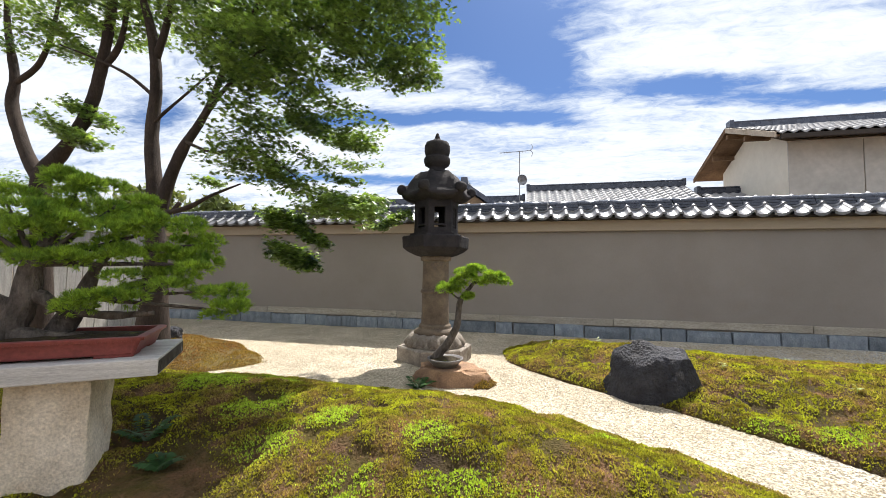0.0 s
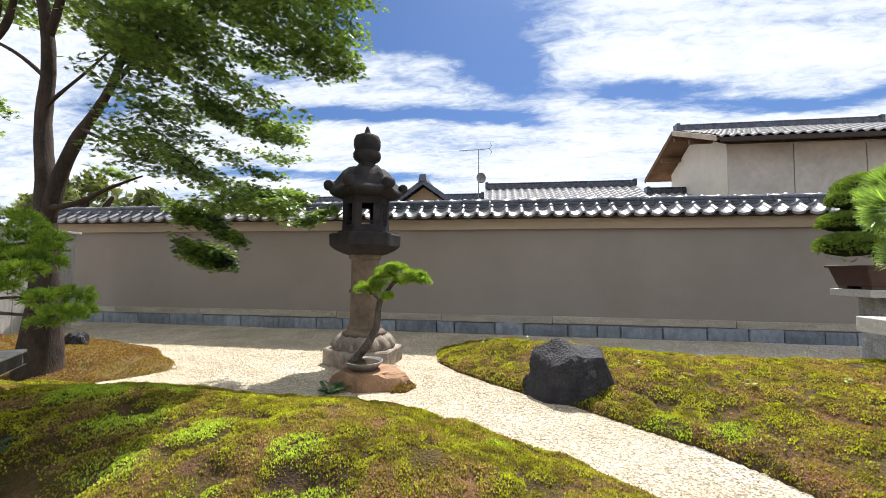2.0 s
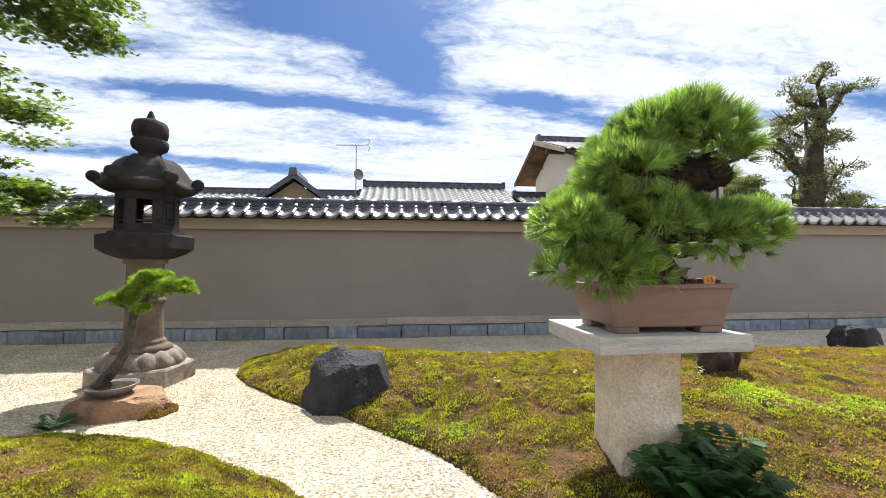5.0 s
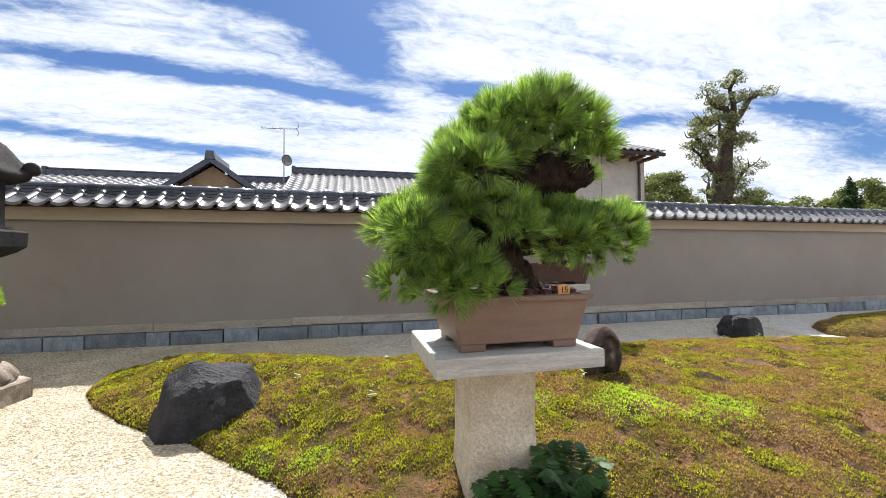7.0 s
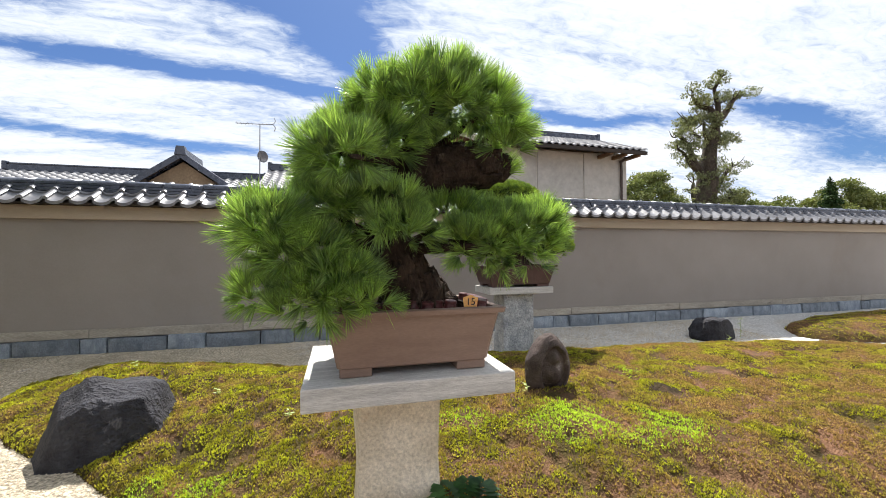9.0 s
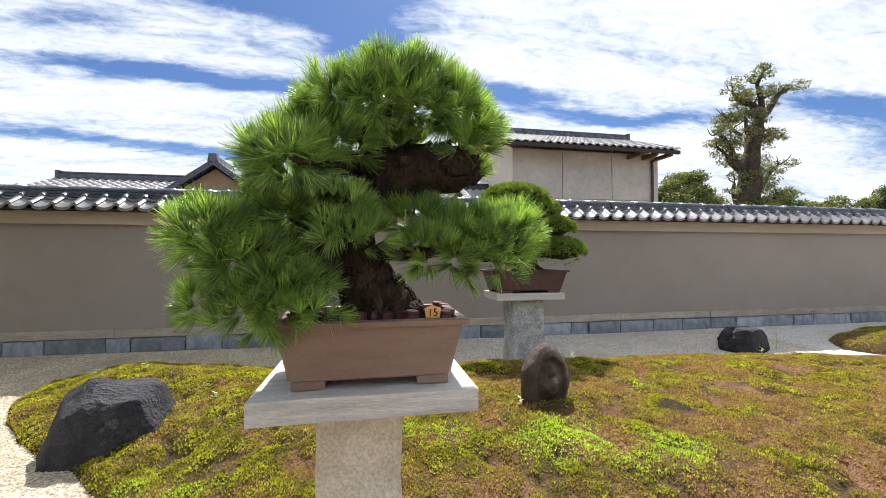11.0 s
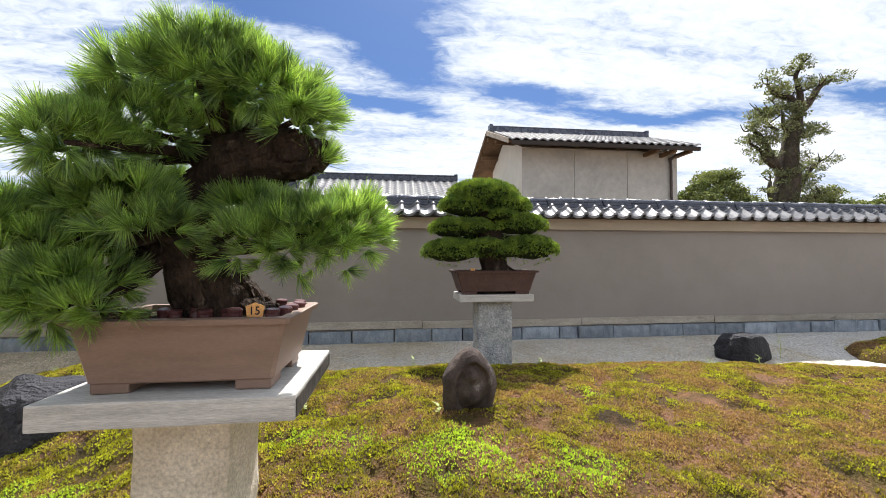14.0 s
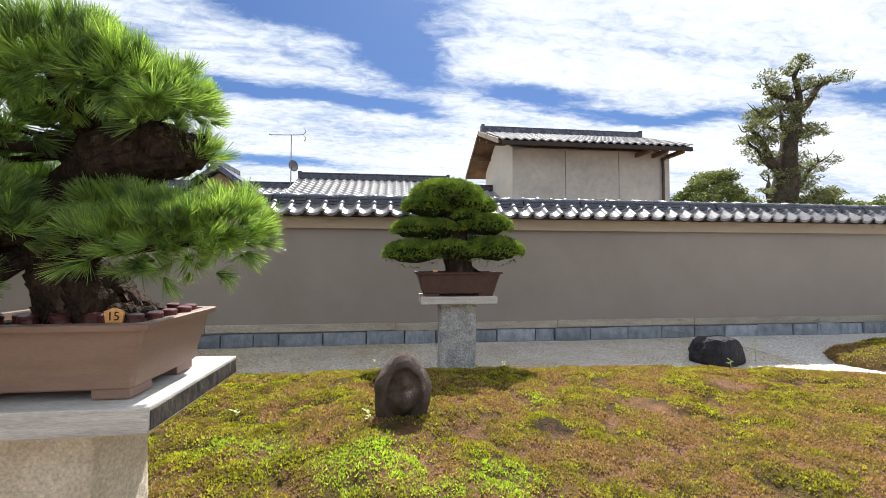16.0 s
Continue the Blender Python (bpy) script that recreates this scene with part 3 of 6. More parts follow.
def plinth_stone(seed):
    bm = bmesh.new()
    box(bm, (-0.5, -0.05, -0.115), (0.5, 0.05, 0.115))
    bmesh.ops.subdivide_edges(bm, edges=bm.edges[:], cuts=2, use_grid_fill=True)
    for v in bm.verts:
        q = v.co * 5 + Vector((seed * 7.3, 0, 0))
        edge = abs(v.co.x) > 0.49 or abs(v.co.z) > 0.11
        v.co.y += (0.018 * noise.noise(q) + (0.016 if edge and v.co.y < 0 else 0.0))
        v.co.z += 0.008 * noise.noise(q + Vector((0, 9, 0)))
    return mesh_bm("stone", bm, PLINTH, False)


plinth_meshes = [plinth_stone(s) for s in range(6)]
x = WALL_L
while x < WALL_R - 0.3:
    w = rs.uniform(0.26, 0.66)
    ob = part("stone", rs.choice(plinth_meshes), PLINTH, wall)
    ob.location, ob.scale = (x + w / 2, FACE - 0.042 + rs.uniform(-0.008, 0.008), 0.156 + rs.uniform(-0.010, 0.003)), (w - rs.uniform(0.010, 0.022), 1, rs.uniform(0.88, 1.02))
    x += w

# roof tiles of the wall: two courses of S-shaped pantiles, each a piece
TILE_W = 0.2235


def pan(u):
    """A wide shallow trough and a narrow steep roll."""
    return -0.027 * math.sin(math.pi * u / 0.68) if u < 0.68 else 0.038 * math.sin(math.pi * (u - 0.68) / 0.36) ** 0.8


def pantile(front):
    """One S-shaped tile, its low edge at y = 0, rising along +y; front: the eave tile's turned-down lip."""
    bm = bmesh.new()
    prof = []
    for i in range(13):
        u = (0, 0.1, 0.2, 0.32, 0.44, 0.56, 0.68, 0.73, 0.79, 0.86, 0.92, 0.97, 1.0)[i]
        prof.append((u * (TILE_W + 0.018) - 0.009, pan(u)))
    length, slope = 0.255, math.tan(radians(31))
    top0, top1, bot0, bot1 = [], [], [], []
    for x, z in prof:
        top0.append(bm.verts.new((x, 0.0, z)))
        top1.append(bm.verts.new((x, length, z + length * slope)))
        bot0.append(bm.verts.new((x, 0.004, z - (0.036 if front else 0.020))))
        bot1.append(bm.verts.new((x, length, z + length * slope - 0.020)))
    for i in range(12):
        bm.faces.new((top0[i], top0[i + 1], top1[i + 1], top1[i]))
        bm.faces.new((bot0[i], bot0[i + 1], top0[i + 1], top0[i]))
        bm.faces.new((bot1[i], bot1[i + 1], bot0[i + 1], bot0[i]))
    me = mesh_bm("tile", bm, TILE, True)
    me.set_sharp_from_angle(angle=radians(38))
    return me


eave_tile, upper_tile = pantile(True), pantile(False)
for i in range(int((WALL_R - WALL_L) / TILE_W)):
    x = WALL_L + i * TILE_W
    for me, y, z in ((eave_tile, FACE - 0.245, 1.915), (upper_tile, FACE - 0.245 + 0.165, 1.915 + 0.165 * 0.60 + 0.022)):
        ob = new("tile", me)
        ob.parent = wall
        ob.location = (x + rs.uniform(-0.003, 0.003), y + rs.uniform(-0.006, 0.006), z + rs.uniform(-0.004, 0.004))
        ob.rotation_euler = (rs.uniform(-0.02, 0.02), rs.uniform(-0.012, 0.012), 0)
# ridge: layered flat tiles and a rounded cap, in lengths
x = WALL_L
bm = bmesh.new()
for k, (half, z0, z1) in enumerate(((0.245, 2.036, 2.074), (0.222, 2.079, 2.117), (0.200, 2.122, 2.156))):
    box(bm, (0.003, -half, z0), (0.441, half, z1), 0.006)
lower_ridge = mesh_bm("ridge_tile", bm, RIDGE)
bm = bmesh.new()
arc = [(0.165 * math.cos(a), 0.050 * math.sin(a)) for a in np.linspace(0, math.pi, 11)]
ends = [[bm.verts.new((xx, y, 2.158 + z)) for y, z in arc] for xx in (0.002, 0.442)]
for i in range(10):
    bm.faces.new((ends[0][i], ends[0][i + 1], ends[1][i + 1], ends[1][i]))
bm.faces.new(ends[0])
bm.faces.new(ends[1][::-1])
cap_ridge = mesh_bm("ridge_cap", bm, RIDGE, True)
while x < WALL_R - 0.4:
    for me in (lower_ridge, cap_ridge):
        ob = new(me.name, me)
        ob.parent = wall
        ob.location = (x, FACE + 0.19, rs.uniform(-0.004, 0.004))
        ob.rotation_euler = (0, rs.uniform(-0.006, 0.006), 0)
    x += 0.444

# plain boundary behind the walker closes the garden
simple("wall_south", (-14, -3.4, 0.0), (21, -3.2, 2.4), PLASTER, "plain earth-plastered wall behind the path")

moss_a = mound("moss_mound_1", MOUND_A, high_a, 0.05, 0.85, MOSS_BED, MOSS_TUFT, "low mound of golden-green haircap moss with brown patches", 190000, 0.020, 11, [(-1.3, 1.75, 0.15), (-0.75, 1.55, 0.10), (-0.3, 1.62, 0.12), (-2.3, 2.45, 0.24), (-1.1, 2.0, 0.14), (-1.9, 2.8, 0.2), (0.0, 1.5, 0.08), (0.4, 2.3, 0.06), (-0.5, 1.9, 0.12), (-1.65, 2.15, 0.16)], [(-1.72, 1.5, 0.34), (-1.5, 1.35, 0.25), (0.1, 1.9, 0.09), (-0.9, 1.75, 0.08)])
moss_b = mound("moss_mound_2", MOUND_B, high_b, 0.07, 0.95, MOSS_BED, MOSS_TUFT, "broad mound of yellow-green and russet haircap moss", 260000, 0.028, 23, [(3.6, 2.60, 0.23), (4.15, 2.42, 0.17), (4.66, 3.38, 0.08), (3.1, 2.8, 0.10), (2.85, 2.9, 0.10), (1.38, 2.85, 0.14), (1.75, 2.8, 0.12), (3.9, 2.35, 0.10)], [(2.25, 2.35, 0.17), (3.75, 2.86, 0.13), (5.4, 3.2, 0.2), (4.6, 2.9, 0.12), (6.3, 3.6, 0.2), (3.3, 3.9, 0.12)])
moss_c = mound("moss_mound_3", MOUND_C, lambda x, y: 0.14 + 0 * x, 0.04, 0.7, MOSS_BROWN_BED, MOSS_BROWN, "dry brown moss bank beside the maple", 26000, 0.05, 37)
moss_d = mound("moss_mound_4", MOUND_D, lambda x, y: 0.20 + 0 * x, 0.10, 0.6, MOSS_BED, MOSS_TUFT, "small round moss mound near the wall", 16000, 0.06, 41)

mound("moss_mound_5", [(-0.52, 3.40), (-0.36, 3.46), (-0.30, 3.62), (-0.36, 3.74), (-0.46, 3.66)], lambda x, y: 0.07 + 0 * x, 0.05, 0.1, MOSS_BROWN_BED, MOSS_BROWN, "tuft of rusty moss beside the flat rock", 1500, 0.02, 47)


def moss_z(height, x, y):
    return float(height(np.array([float(x)]), np.array([float(y)]))[0][0])


# loose stones of the gravel
def pebbles(count, seed):
    r = np.random.RandomState(seed)
    x, y = r.uniform(-5.0, 8.5, count * 5), 1.3 + 4.9 * r.uniform(0, 1, count * 5)
    free = np.ones(len(x), dtype=bool)
    for poly in (MOUND_A, MOUND_B, MOUND_C, MOUND_D):
        free &= inside_depth(x, y, poly) < 0.03
    free &= r.uniform(0, 1, len(x)) < np.clip(3.6 / np.maximum(y, 1), 0.2, 1)
    x, y = x[free][:count], y[free][:count]
    k = len(x)
    s = r.uniform(0.003, 0.0065, k) * (1 + 0.12 * np.maximum(y - 2.5, 0))
    corners = np.array([(1, 0, 0), (0, 1, 0), (-1, 0, 0), (0, -1, 0), (0, 0, 1), (0, 0, -1)], dtype=float)
    a = r.uniform(0, math.tau, k)
    c, d = np.cos(a), np.sin(a)
    local = corners[None] * np.stack([s * r.uniform(0.8, 1.6, k), s * r.uniform(0.8, 1.3, k), s * 0.7], -1)[:, None, :]
    v = np.stack([local[..., 0] * c[:, None] - local[..., 1] * d[:, None], local[..., 0] * d[:, None] + local[..., 1] * c[:, None], local[..., 2]], -1)
    v += np.stack([x, y, gravel_z(x, y) + s * 0.3], -1)[:, None, :]
    tri = np.array([(0, 1, 4), (1, 2, 4), (2, 3, 4), (3, 0, 4), (1, 0, 5), (2, 1, 5), (3, 2, 5), (0, 3, 5)])
    f = (tri[None] + 6 * np.arange(k)[:, None, None]).reshape(-1)
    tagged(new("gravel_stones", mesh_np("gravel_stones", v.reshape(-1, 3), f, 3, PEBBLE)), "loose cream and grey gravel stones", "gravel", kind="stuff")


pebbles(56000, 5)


# ---- stone lantern ----
def hexagon(bm, profile, turn=0.0):
    return rings(bm, profile, 6, turn)


def stone_lantern():
    top = empty("stone_lantern", pose(-1.12, 4.47, 0.02, 0, 0, 24), "tall dark weathered granite lantern standing on the gravel", "stone lantern")
    bm = bmesh.new()
    hexagon(bm, [(0.435, -0.02), (0.44, 0.0), (0.44, 0.165), (0.425, 0.18)])
    part("base", bm, GRANITE_SUNLIT, top, "weathered hexagonal plinth, its granite paled as if sunlit")
    bm = bmesh.new()
    rings(bm, [(0.42, 0.165), (0.425, 0.18), (0.40, 0.235), (0.33, 0.29), (0.285, 0.305), (0.275, 0.315)], 48,
          wobble=lambda a, z: 1 + (0.030 if 0.17 < z < 0.28 else 0.0) * abs(math.sin(a * 8)))
    lotus = part("lotus_base", bm, GRANITE_SUNLIT, top, smooth=True)
    lotus.scale = (0.80, 0.80, 1.05)
    # twelve carved petals laid round the shoulder
    pm = bmesh.new()
    for i in range(7):
        u = i / 6
        w = 0.085 * math.sin(math.pi * (0.15 + 0.75 * u)) + 0.012
        r, z = 0.432 - 0.135 * u, 0.185 + 0.105 * math.sin(u * 1.45)
        row = [pm.verts.new((r + e, s * w, z + e)) for s, e in ((-1, 0.0), (-0.55, 0.020), (0, 0.026), (0.55, 0.020), (1, 0.0))]
        if i:
            for k in range(4):
                pm.faces.new((prev[k], prev[k + 1], row[k + 1], row[k]))
        prev = row
    petal = mesh_bm("petal", pm, GRANITE_SUNLIT, True)
    for i in range(14):
        ob = part("petal", petal, GRANITE_SUNLIT, lotus)
        ob.rotation_euler = (0, 0, math.tau * i / 14)
    bm = bmesh.new()
    rings(bm, [(0.235, 0.31), (0.245, 0.325), (0.24, 0.355), (0.205, 0.375), (0.185, 0.385), (0.19, 0.40), (0.175, 0.425)], 40)
    part("lower_collar", bm, GRANITE, top, smooth=True)
    bm = bmesh.new()
    rings(bm, [(0.172, 0.41), (0.163, 0.44), (0.158, 0.60), (0.156, 0.775), (0.172, 0.782), (0.177, 0.80), (0.172, 0.818), (0.156, 0.825), (0.153, 1.0), (0.153, 1.155),
               (0.178, 1.162), (0.182, 1.19), (0.178, 1.21)], 40)
    part("column", bm, GRANITE, top, "round brownish granite shaft with a ring", smooth=False)
    bm = bmesh.new()
    hexagon(bm, [(0.19, 1.205), (0.25, 1.222), (0.335, 1.262), (0.385, 1.30), (0.395, 1.31), (0.402, 1.43), (0.388, 1.443), (0.315, 1.452), (0.31, 1.475)])
    part("platform", bm, GRANITE_DARK, top)
    # fire box: six corner posts with sills, heads and lattice panels
    bm = bmesh.new()
    hexagon(bm, [(0.270, 1.473), (0.270, 1.485), (0.265, 1.488)])
    fire = part("fire_box", bm, GRANITE_DARK, top, "dark hexagonal fire box with open windows")
    for name, bm in fire_frame():
        part(name, bm, GRANITE_DARK, fire)
    for i in (2, 5):
        bm = bmesh.new()
        lattice(bm)
        ob = part("lattice_panel", bm, GRANITE_DARK, fire)
        ob.rotation_euler = (0, 0, math.tau * (i + 0.5) / 6)
    roof = part("roof", lantern_roof(), GRANITE_DARK, top, smooth=True)
    for i in range(6):
        bm = bmesh.new()
        rings(bm, [(0.02, -0.058), (0.046, -0.052), (0.056, -0.036), (0.056, 0.036), (0.046, 0.052), (0.02, 0.058)], 16)
        bmesh.ops.transform(bm, matrix=Matrix.Rotation(math.tau * i / 6, 4, "Z") @ pose(0.418, 0, 1.985, 90, 0, 0), verts=bm.verts)
        part("scroll", bm, GRANITE_DARK, roof, smooth=True)
    bm = bmesh.new()
    rings(bm, [(0.125, 2.19), (0.118, 2.225), (0.092, 2.25), (0.10, 2.275), (0.145, 2.305), (0.157, 2.335), (0.158, 2.375), (0.148, 2.395), (0.120, 2.405), (0.142, 2.425), (0.154, 2.47), (0.153, 2.53),
               (0.135, 2.575), (0.085, 2.597), (0.045, 2.607), (0.032, 2.64), (0.018, 2.685), (0.006, 2.70)], 36)
    part("finial", bm, GRANITE_DARK, top, "onion-shaped jewel with a point", smooth=True)
    return top


def fire_frame():
    """Sills, heads, bars and corner posts of the six sides."""
    made, r = [], 0.264
    for i in range(6):
        a0, a1 = math.tau * i / 6, math.tau * (i + 1) / 6
        p0, p1 = Vector((math.cos(a0), math.sin(a0), 0)) * r, Vector((math.cos(a1), math.sin(a1), 0)) * r
        mid = (p0 + p1) / 2
        half = (p1 - p0).length / 2
        m = pose(mid.x, mid.y, 0, 0, 0, math.degrees(math.atan2(mid.y, mid.x)))
        pieces = [("sill", (-0.055, -half, 1.486), (0.0, half, 1.54)), ("head", (-0.055, -half, 1.775), (0.0, half, 1.862)),
                  ("post", (-0.055, -half, 1.535), (-0.003, -half + 0.07, 1.78)), ("post", (-0.055, half - 0.07, 1.535), (-0.003, half, 1.78)),
                  ("bar", (-0.05, -half + 0.06, 1.56), (-0.012, half - 0.06, 1.582))]
        for name, lo, hi in pieces:
            bm = bmesh.new()
            box(bm, lo, hi, 0.004, m)
            made.append((name, bm))
    return made


def lattice(bm):
    for k in range(4):
        box(bm, (0.190, -0.075 + k * 0.041, 1.53), (0.214, -0.050 + k * 0.041, 1.785))
        box(bm, (0.187, -0.08, 1.555 + k * 0.056), (0.211, 0.08, 1.583 + k * 0.056))


def lantern_roof():
    """Six-sided roof with drooping faces and upturned corners."""
    bm = bmesh.new()
    sides, loops = 48, []
    for r, z, lift in ((0.22, 1.848, 0.0), (0.37, 1.862, 0.05), (0.435, 1.885, 0.085), (0.44, 1.925, 0.08), (0.395, 1.955, 0.045), (0.35, 2.01, 0.014), (0.31, 2.085, 0.0), (0.262, 2.15, 0.0), (0.20, 2.195, 0.0), (0.12, 2.21, 0.0)):
        loop = []
        for i in range(sides):
            a = math.tau * i / sides
            seg = (a % (math.tau / 6)) - math.tau / 12
            k = math.cos(math.tau / 12) / math.cos(seg)
            corner = (abs(seg) / (math.tau / 12)) ** 5
            ridge = 0.018 * (abs(seg) / (math.tau / 12)) ** 10 if z > 1.94 else 0.0
            loop.append(bm.verts.new((r * k * math.cos(a), r * k * math.sin(a), z + lift * corner + ridge)))
        loops.append(loop)
    for a, b in zip(loops, loops[1:]):
        for i in range(sides):
            bm.faces.new((a[i], a[(i + 1) % sides], b[(i + 1) % sides], b[i]))
    bm.faces.new(loops[0][::-1])
    bm.faces.new(loops[-1])
    return bm


stone_lantern()


# ---- rocks ----
def boulder(name, m, size, material, label, seed, flat_top=0.0, cuts=3, category="rock", chop=(), peaks=(), jag=0.0):
    bm = bmesh.new()
    bmesh.ops.create_icosphere(bm, subdivisions=5, radius=1.0)
    for v in bm.verts:
        p = v.co.copy()
        q = p * 1.1 + Vector((seed * 3.7, seed, 0))
        cell = noise.cell_vector(q * 1.3)
        p *= 1 + 0.26 * noise.noise(q) + 0.17 * noise.noise(q * 2.4) + 0.09 * abs(noise.noise(q * 6.0)) + 0.07 * (cell.x - 0.5)
        if jag:
            near = noise.voronoi(q * 1.9)[0]
            p *= 1 + jag * (near[1] - near[0] - 0.25) + 0.04 * noise.noise(q * 14)
        for nx, ny, nz, d in chop:
            w = Vector((nx, ny, nz)).normalized()
            over = p.dot(w) - d
            if over > 0:
                p -= w * over * 0.86
        way = p.normalized()
        for nx, ny, nz, h, wide in peaks:
            p *= 1 + h * math.exp(-(way.angle(Vector((nx, ny, nz))) / wide) ** 2)
        v.co = Vector((p.x * size[0], p.y * size[1], p.z * size[2]))
    ob = new(name, mesh_bm(name, bm, material, False))
    ob.matrix_world = m
    for poly in ob.data.polygons:
        poly.use_smooth = True
    ob.data.set_sharp_from_angle(angle=radians(24))
    return tagged(ob, label, category)


boulder("rock", pose(1.00, 3.62, 0.09, 0, 0, 12), (0.385, 0.33, 0.42), ROCK, "dark blocky blue-black rock, pale patches painted for its sunlit facets", 2.0,
        chop=((-1, -0.35, 0.45, 0.78), (-0.35, -1, 0.15, 0.74), (0.45, -1, 0.25, 0.78), (0.15, -0.05, 1, 0.78), (1, -0.2, 0.45, 0.80), (-0.55, -0.3, 0.9, 0.84)),
        peaks=((-0.25, 0.1, 0.95, 0.14, 0.28), (0.55, 0.1, 0.8, 0.12, 0.30), (0.1, -0.5, 0.8, -0.08, 0.25)), jag=0.16)
boulder("rock", pose(7.52, 5.05, 0.13, 0, 0, 12), (0.29, 0.24, 0.26), ROCK, "squat dark rock with a flat top on the gravel", 5.0,
        chop=((0, 0, 1, 0.82), (-1, -0.5, 0.15, 0.8), (1, -0.1, 0.05, 0.82), (0, -1, 0.1, 0.75)))
boulder("flat_rock", pose(-0.76, 3.60, 0.07, 0, 0, 8), (0.32, 0.25, 0.16), ROCK_BROWN, "low brown flat-topped rock carrying a bonsai pot", 8.0, chop=((0, 0, 1, 0.62), (-0.6, -0.8, 0.2, 0.8), (0.3, -1, 0.2, 0.8)))

boulder("rock", pose(1.12, 2.02, 0.035, 0, 0, 20), (0.075, 0.05, 0.035), POST_GREY, "small grey stone at the edge of the gravel path", 14.0)


def carved_stone():
    """A small worn stone with a shallow niche and a plain rounded relief in it."""
    bm = bmesh.new()
    bmesh.ops.create_icosphere(bm, subdivisions=5, radius=1.0)
    for v in bm.verts:
        p = v.co.copy()
        n = noise.noise(p * 2.2 + Vector((4, 1, 0)))
        wide = 0.163 * (1 - 0.42 * max(p.z, 0) ** 1.6) / max(1 - p.z * p.z, 0.05) ** (0.38 if p.z < 0 else 0.12)
        x, y, z = p.x * wide * (1 + 0.06 * n), p.y * 0.115 * (1 + 0.05 * n), p.z * (0.215 if p.z > 0 else 0.20)
        z = max(z, -0.17)
        if p.y < -0.15:
            e = (x / 0.105) ** 2 + ((z + 0.01) / 0.155) ** 2
            if e < 1:
                y += 0.042 * min(1, (1 - e) * 6)
                head = math.exp(-((x / 0.034) ** 2 + ((z - 0.065) / 0.038) ** 2))
                body = math.exp(-((x / 0.060) ** 2 + ((z + 0.045) / 0.060) ** 4))
                y -= 0.044 * max(head, body)
                y += 0.006 * math.exp(-((z + 0.085) / 0.008) ** 2)
        v.co = (x, y, z + 0.008 * noise.noise(p * 6))
    ob = new("carved_stone", mesh_bm("carved_stone", bm, JIZO, True))
    ob.matrix_world = pose(3.76, 3.05, 0.515, 4, 0, 6)
    tagged(ob, "small dark worn carved stone statue set in the moss", "stone statue")


carved_stone()


# ---- bonsai stands ----
def stand(m, top_lo, top_hi, thick, post_lo, post_hi, base_z, post_mat, label, seed):
    ob = empty("bonsai_stand", m, label, "stand")
    bm = bmesh.new()
    box(bm, (top_lo[0], top_lo[1], top_hi[2] - thick), top_hi, 0.006)
    bmesh.ops.subdivide_edges(bm, edges=[e for e in bm.edges if e.calc_length() > 0.3], cuts=6, use_grid_fill=True)
    for v in bm.verts:
        v.co += Vector((0, 0, 0.003 * noise.noise(v.co * 5 + Vector((seed, 0, 0)))))
    slab = part("tabletop", bm, GREYWOOD, ob, "thick weathered grey wooden slab")
    bm = bmesh.new()
    box(bm, (top_hi[0] - 0.01, top_lo[1] + 0.008, top_hi[2] - thick + 0.008), (top_hi[0] + 0.003, top_hi[1] - 0.008, top_hi[2] - 0.012), 0.002)
    part("end_grain", bm, WORN_END, slab, "dark rotted end grain with painted pale highlights")
    bm = bmesh.new()
    z1 = top_hi[2] - thick
    box(bm, (*post_lo, base_z), (*post_hi, z1), 0.012)
    bmesh.ops.subdivide_edges(bm, edges=bm.edges[:], cuts=5, use_grid_fill=True)
    for v in bm.verts:
        q = v.co * 7 + Vector((seed * 3, 0, 0))
        if v.co.z < z1 - 0.004:
            v.co += Vector((noise.noise(q), noise.noise(q + Vector((5, 0, 0))), 0)) * 0.020
    part("post", bm, post_mat, ob, "rough-hewn square stone post")
    return ob


stand(pose(0, 0, 0), (2.275, 1.985), (3.02, 2.60, 0.836), 0.078, (2.462, 2.14), (2.772, 2.42), -0.05, POST, "grey wooden slab on a pale rough granite post", 1.0)
stand(pose(0, 0, 0), (3.955, 4.58), (4.72, 5.05, 0.90), 0.075, (4.155, 4.66), (4.515, 4.97), -0.05, POST_GREY, "grey wooden slab on a blue-grey rough stone post", 2.0)
LEFT = pose(-1.65, 1.45, 0, 0, 0, 37)
stand(LEFT, (-0.92, 0.0), (0.0, 0.56, 0.645), 0.078, (-0.56, 0.12), (-0.27, 0.42), -0.05, POST, "grey wooden slab on a pale granite post in the moss", 3.0)


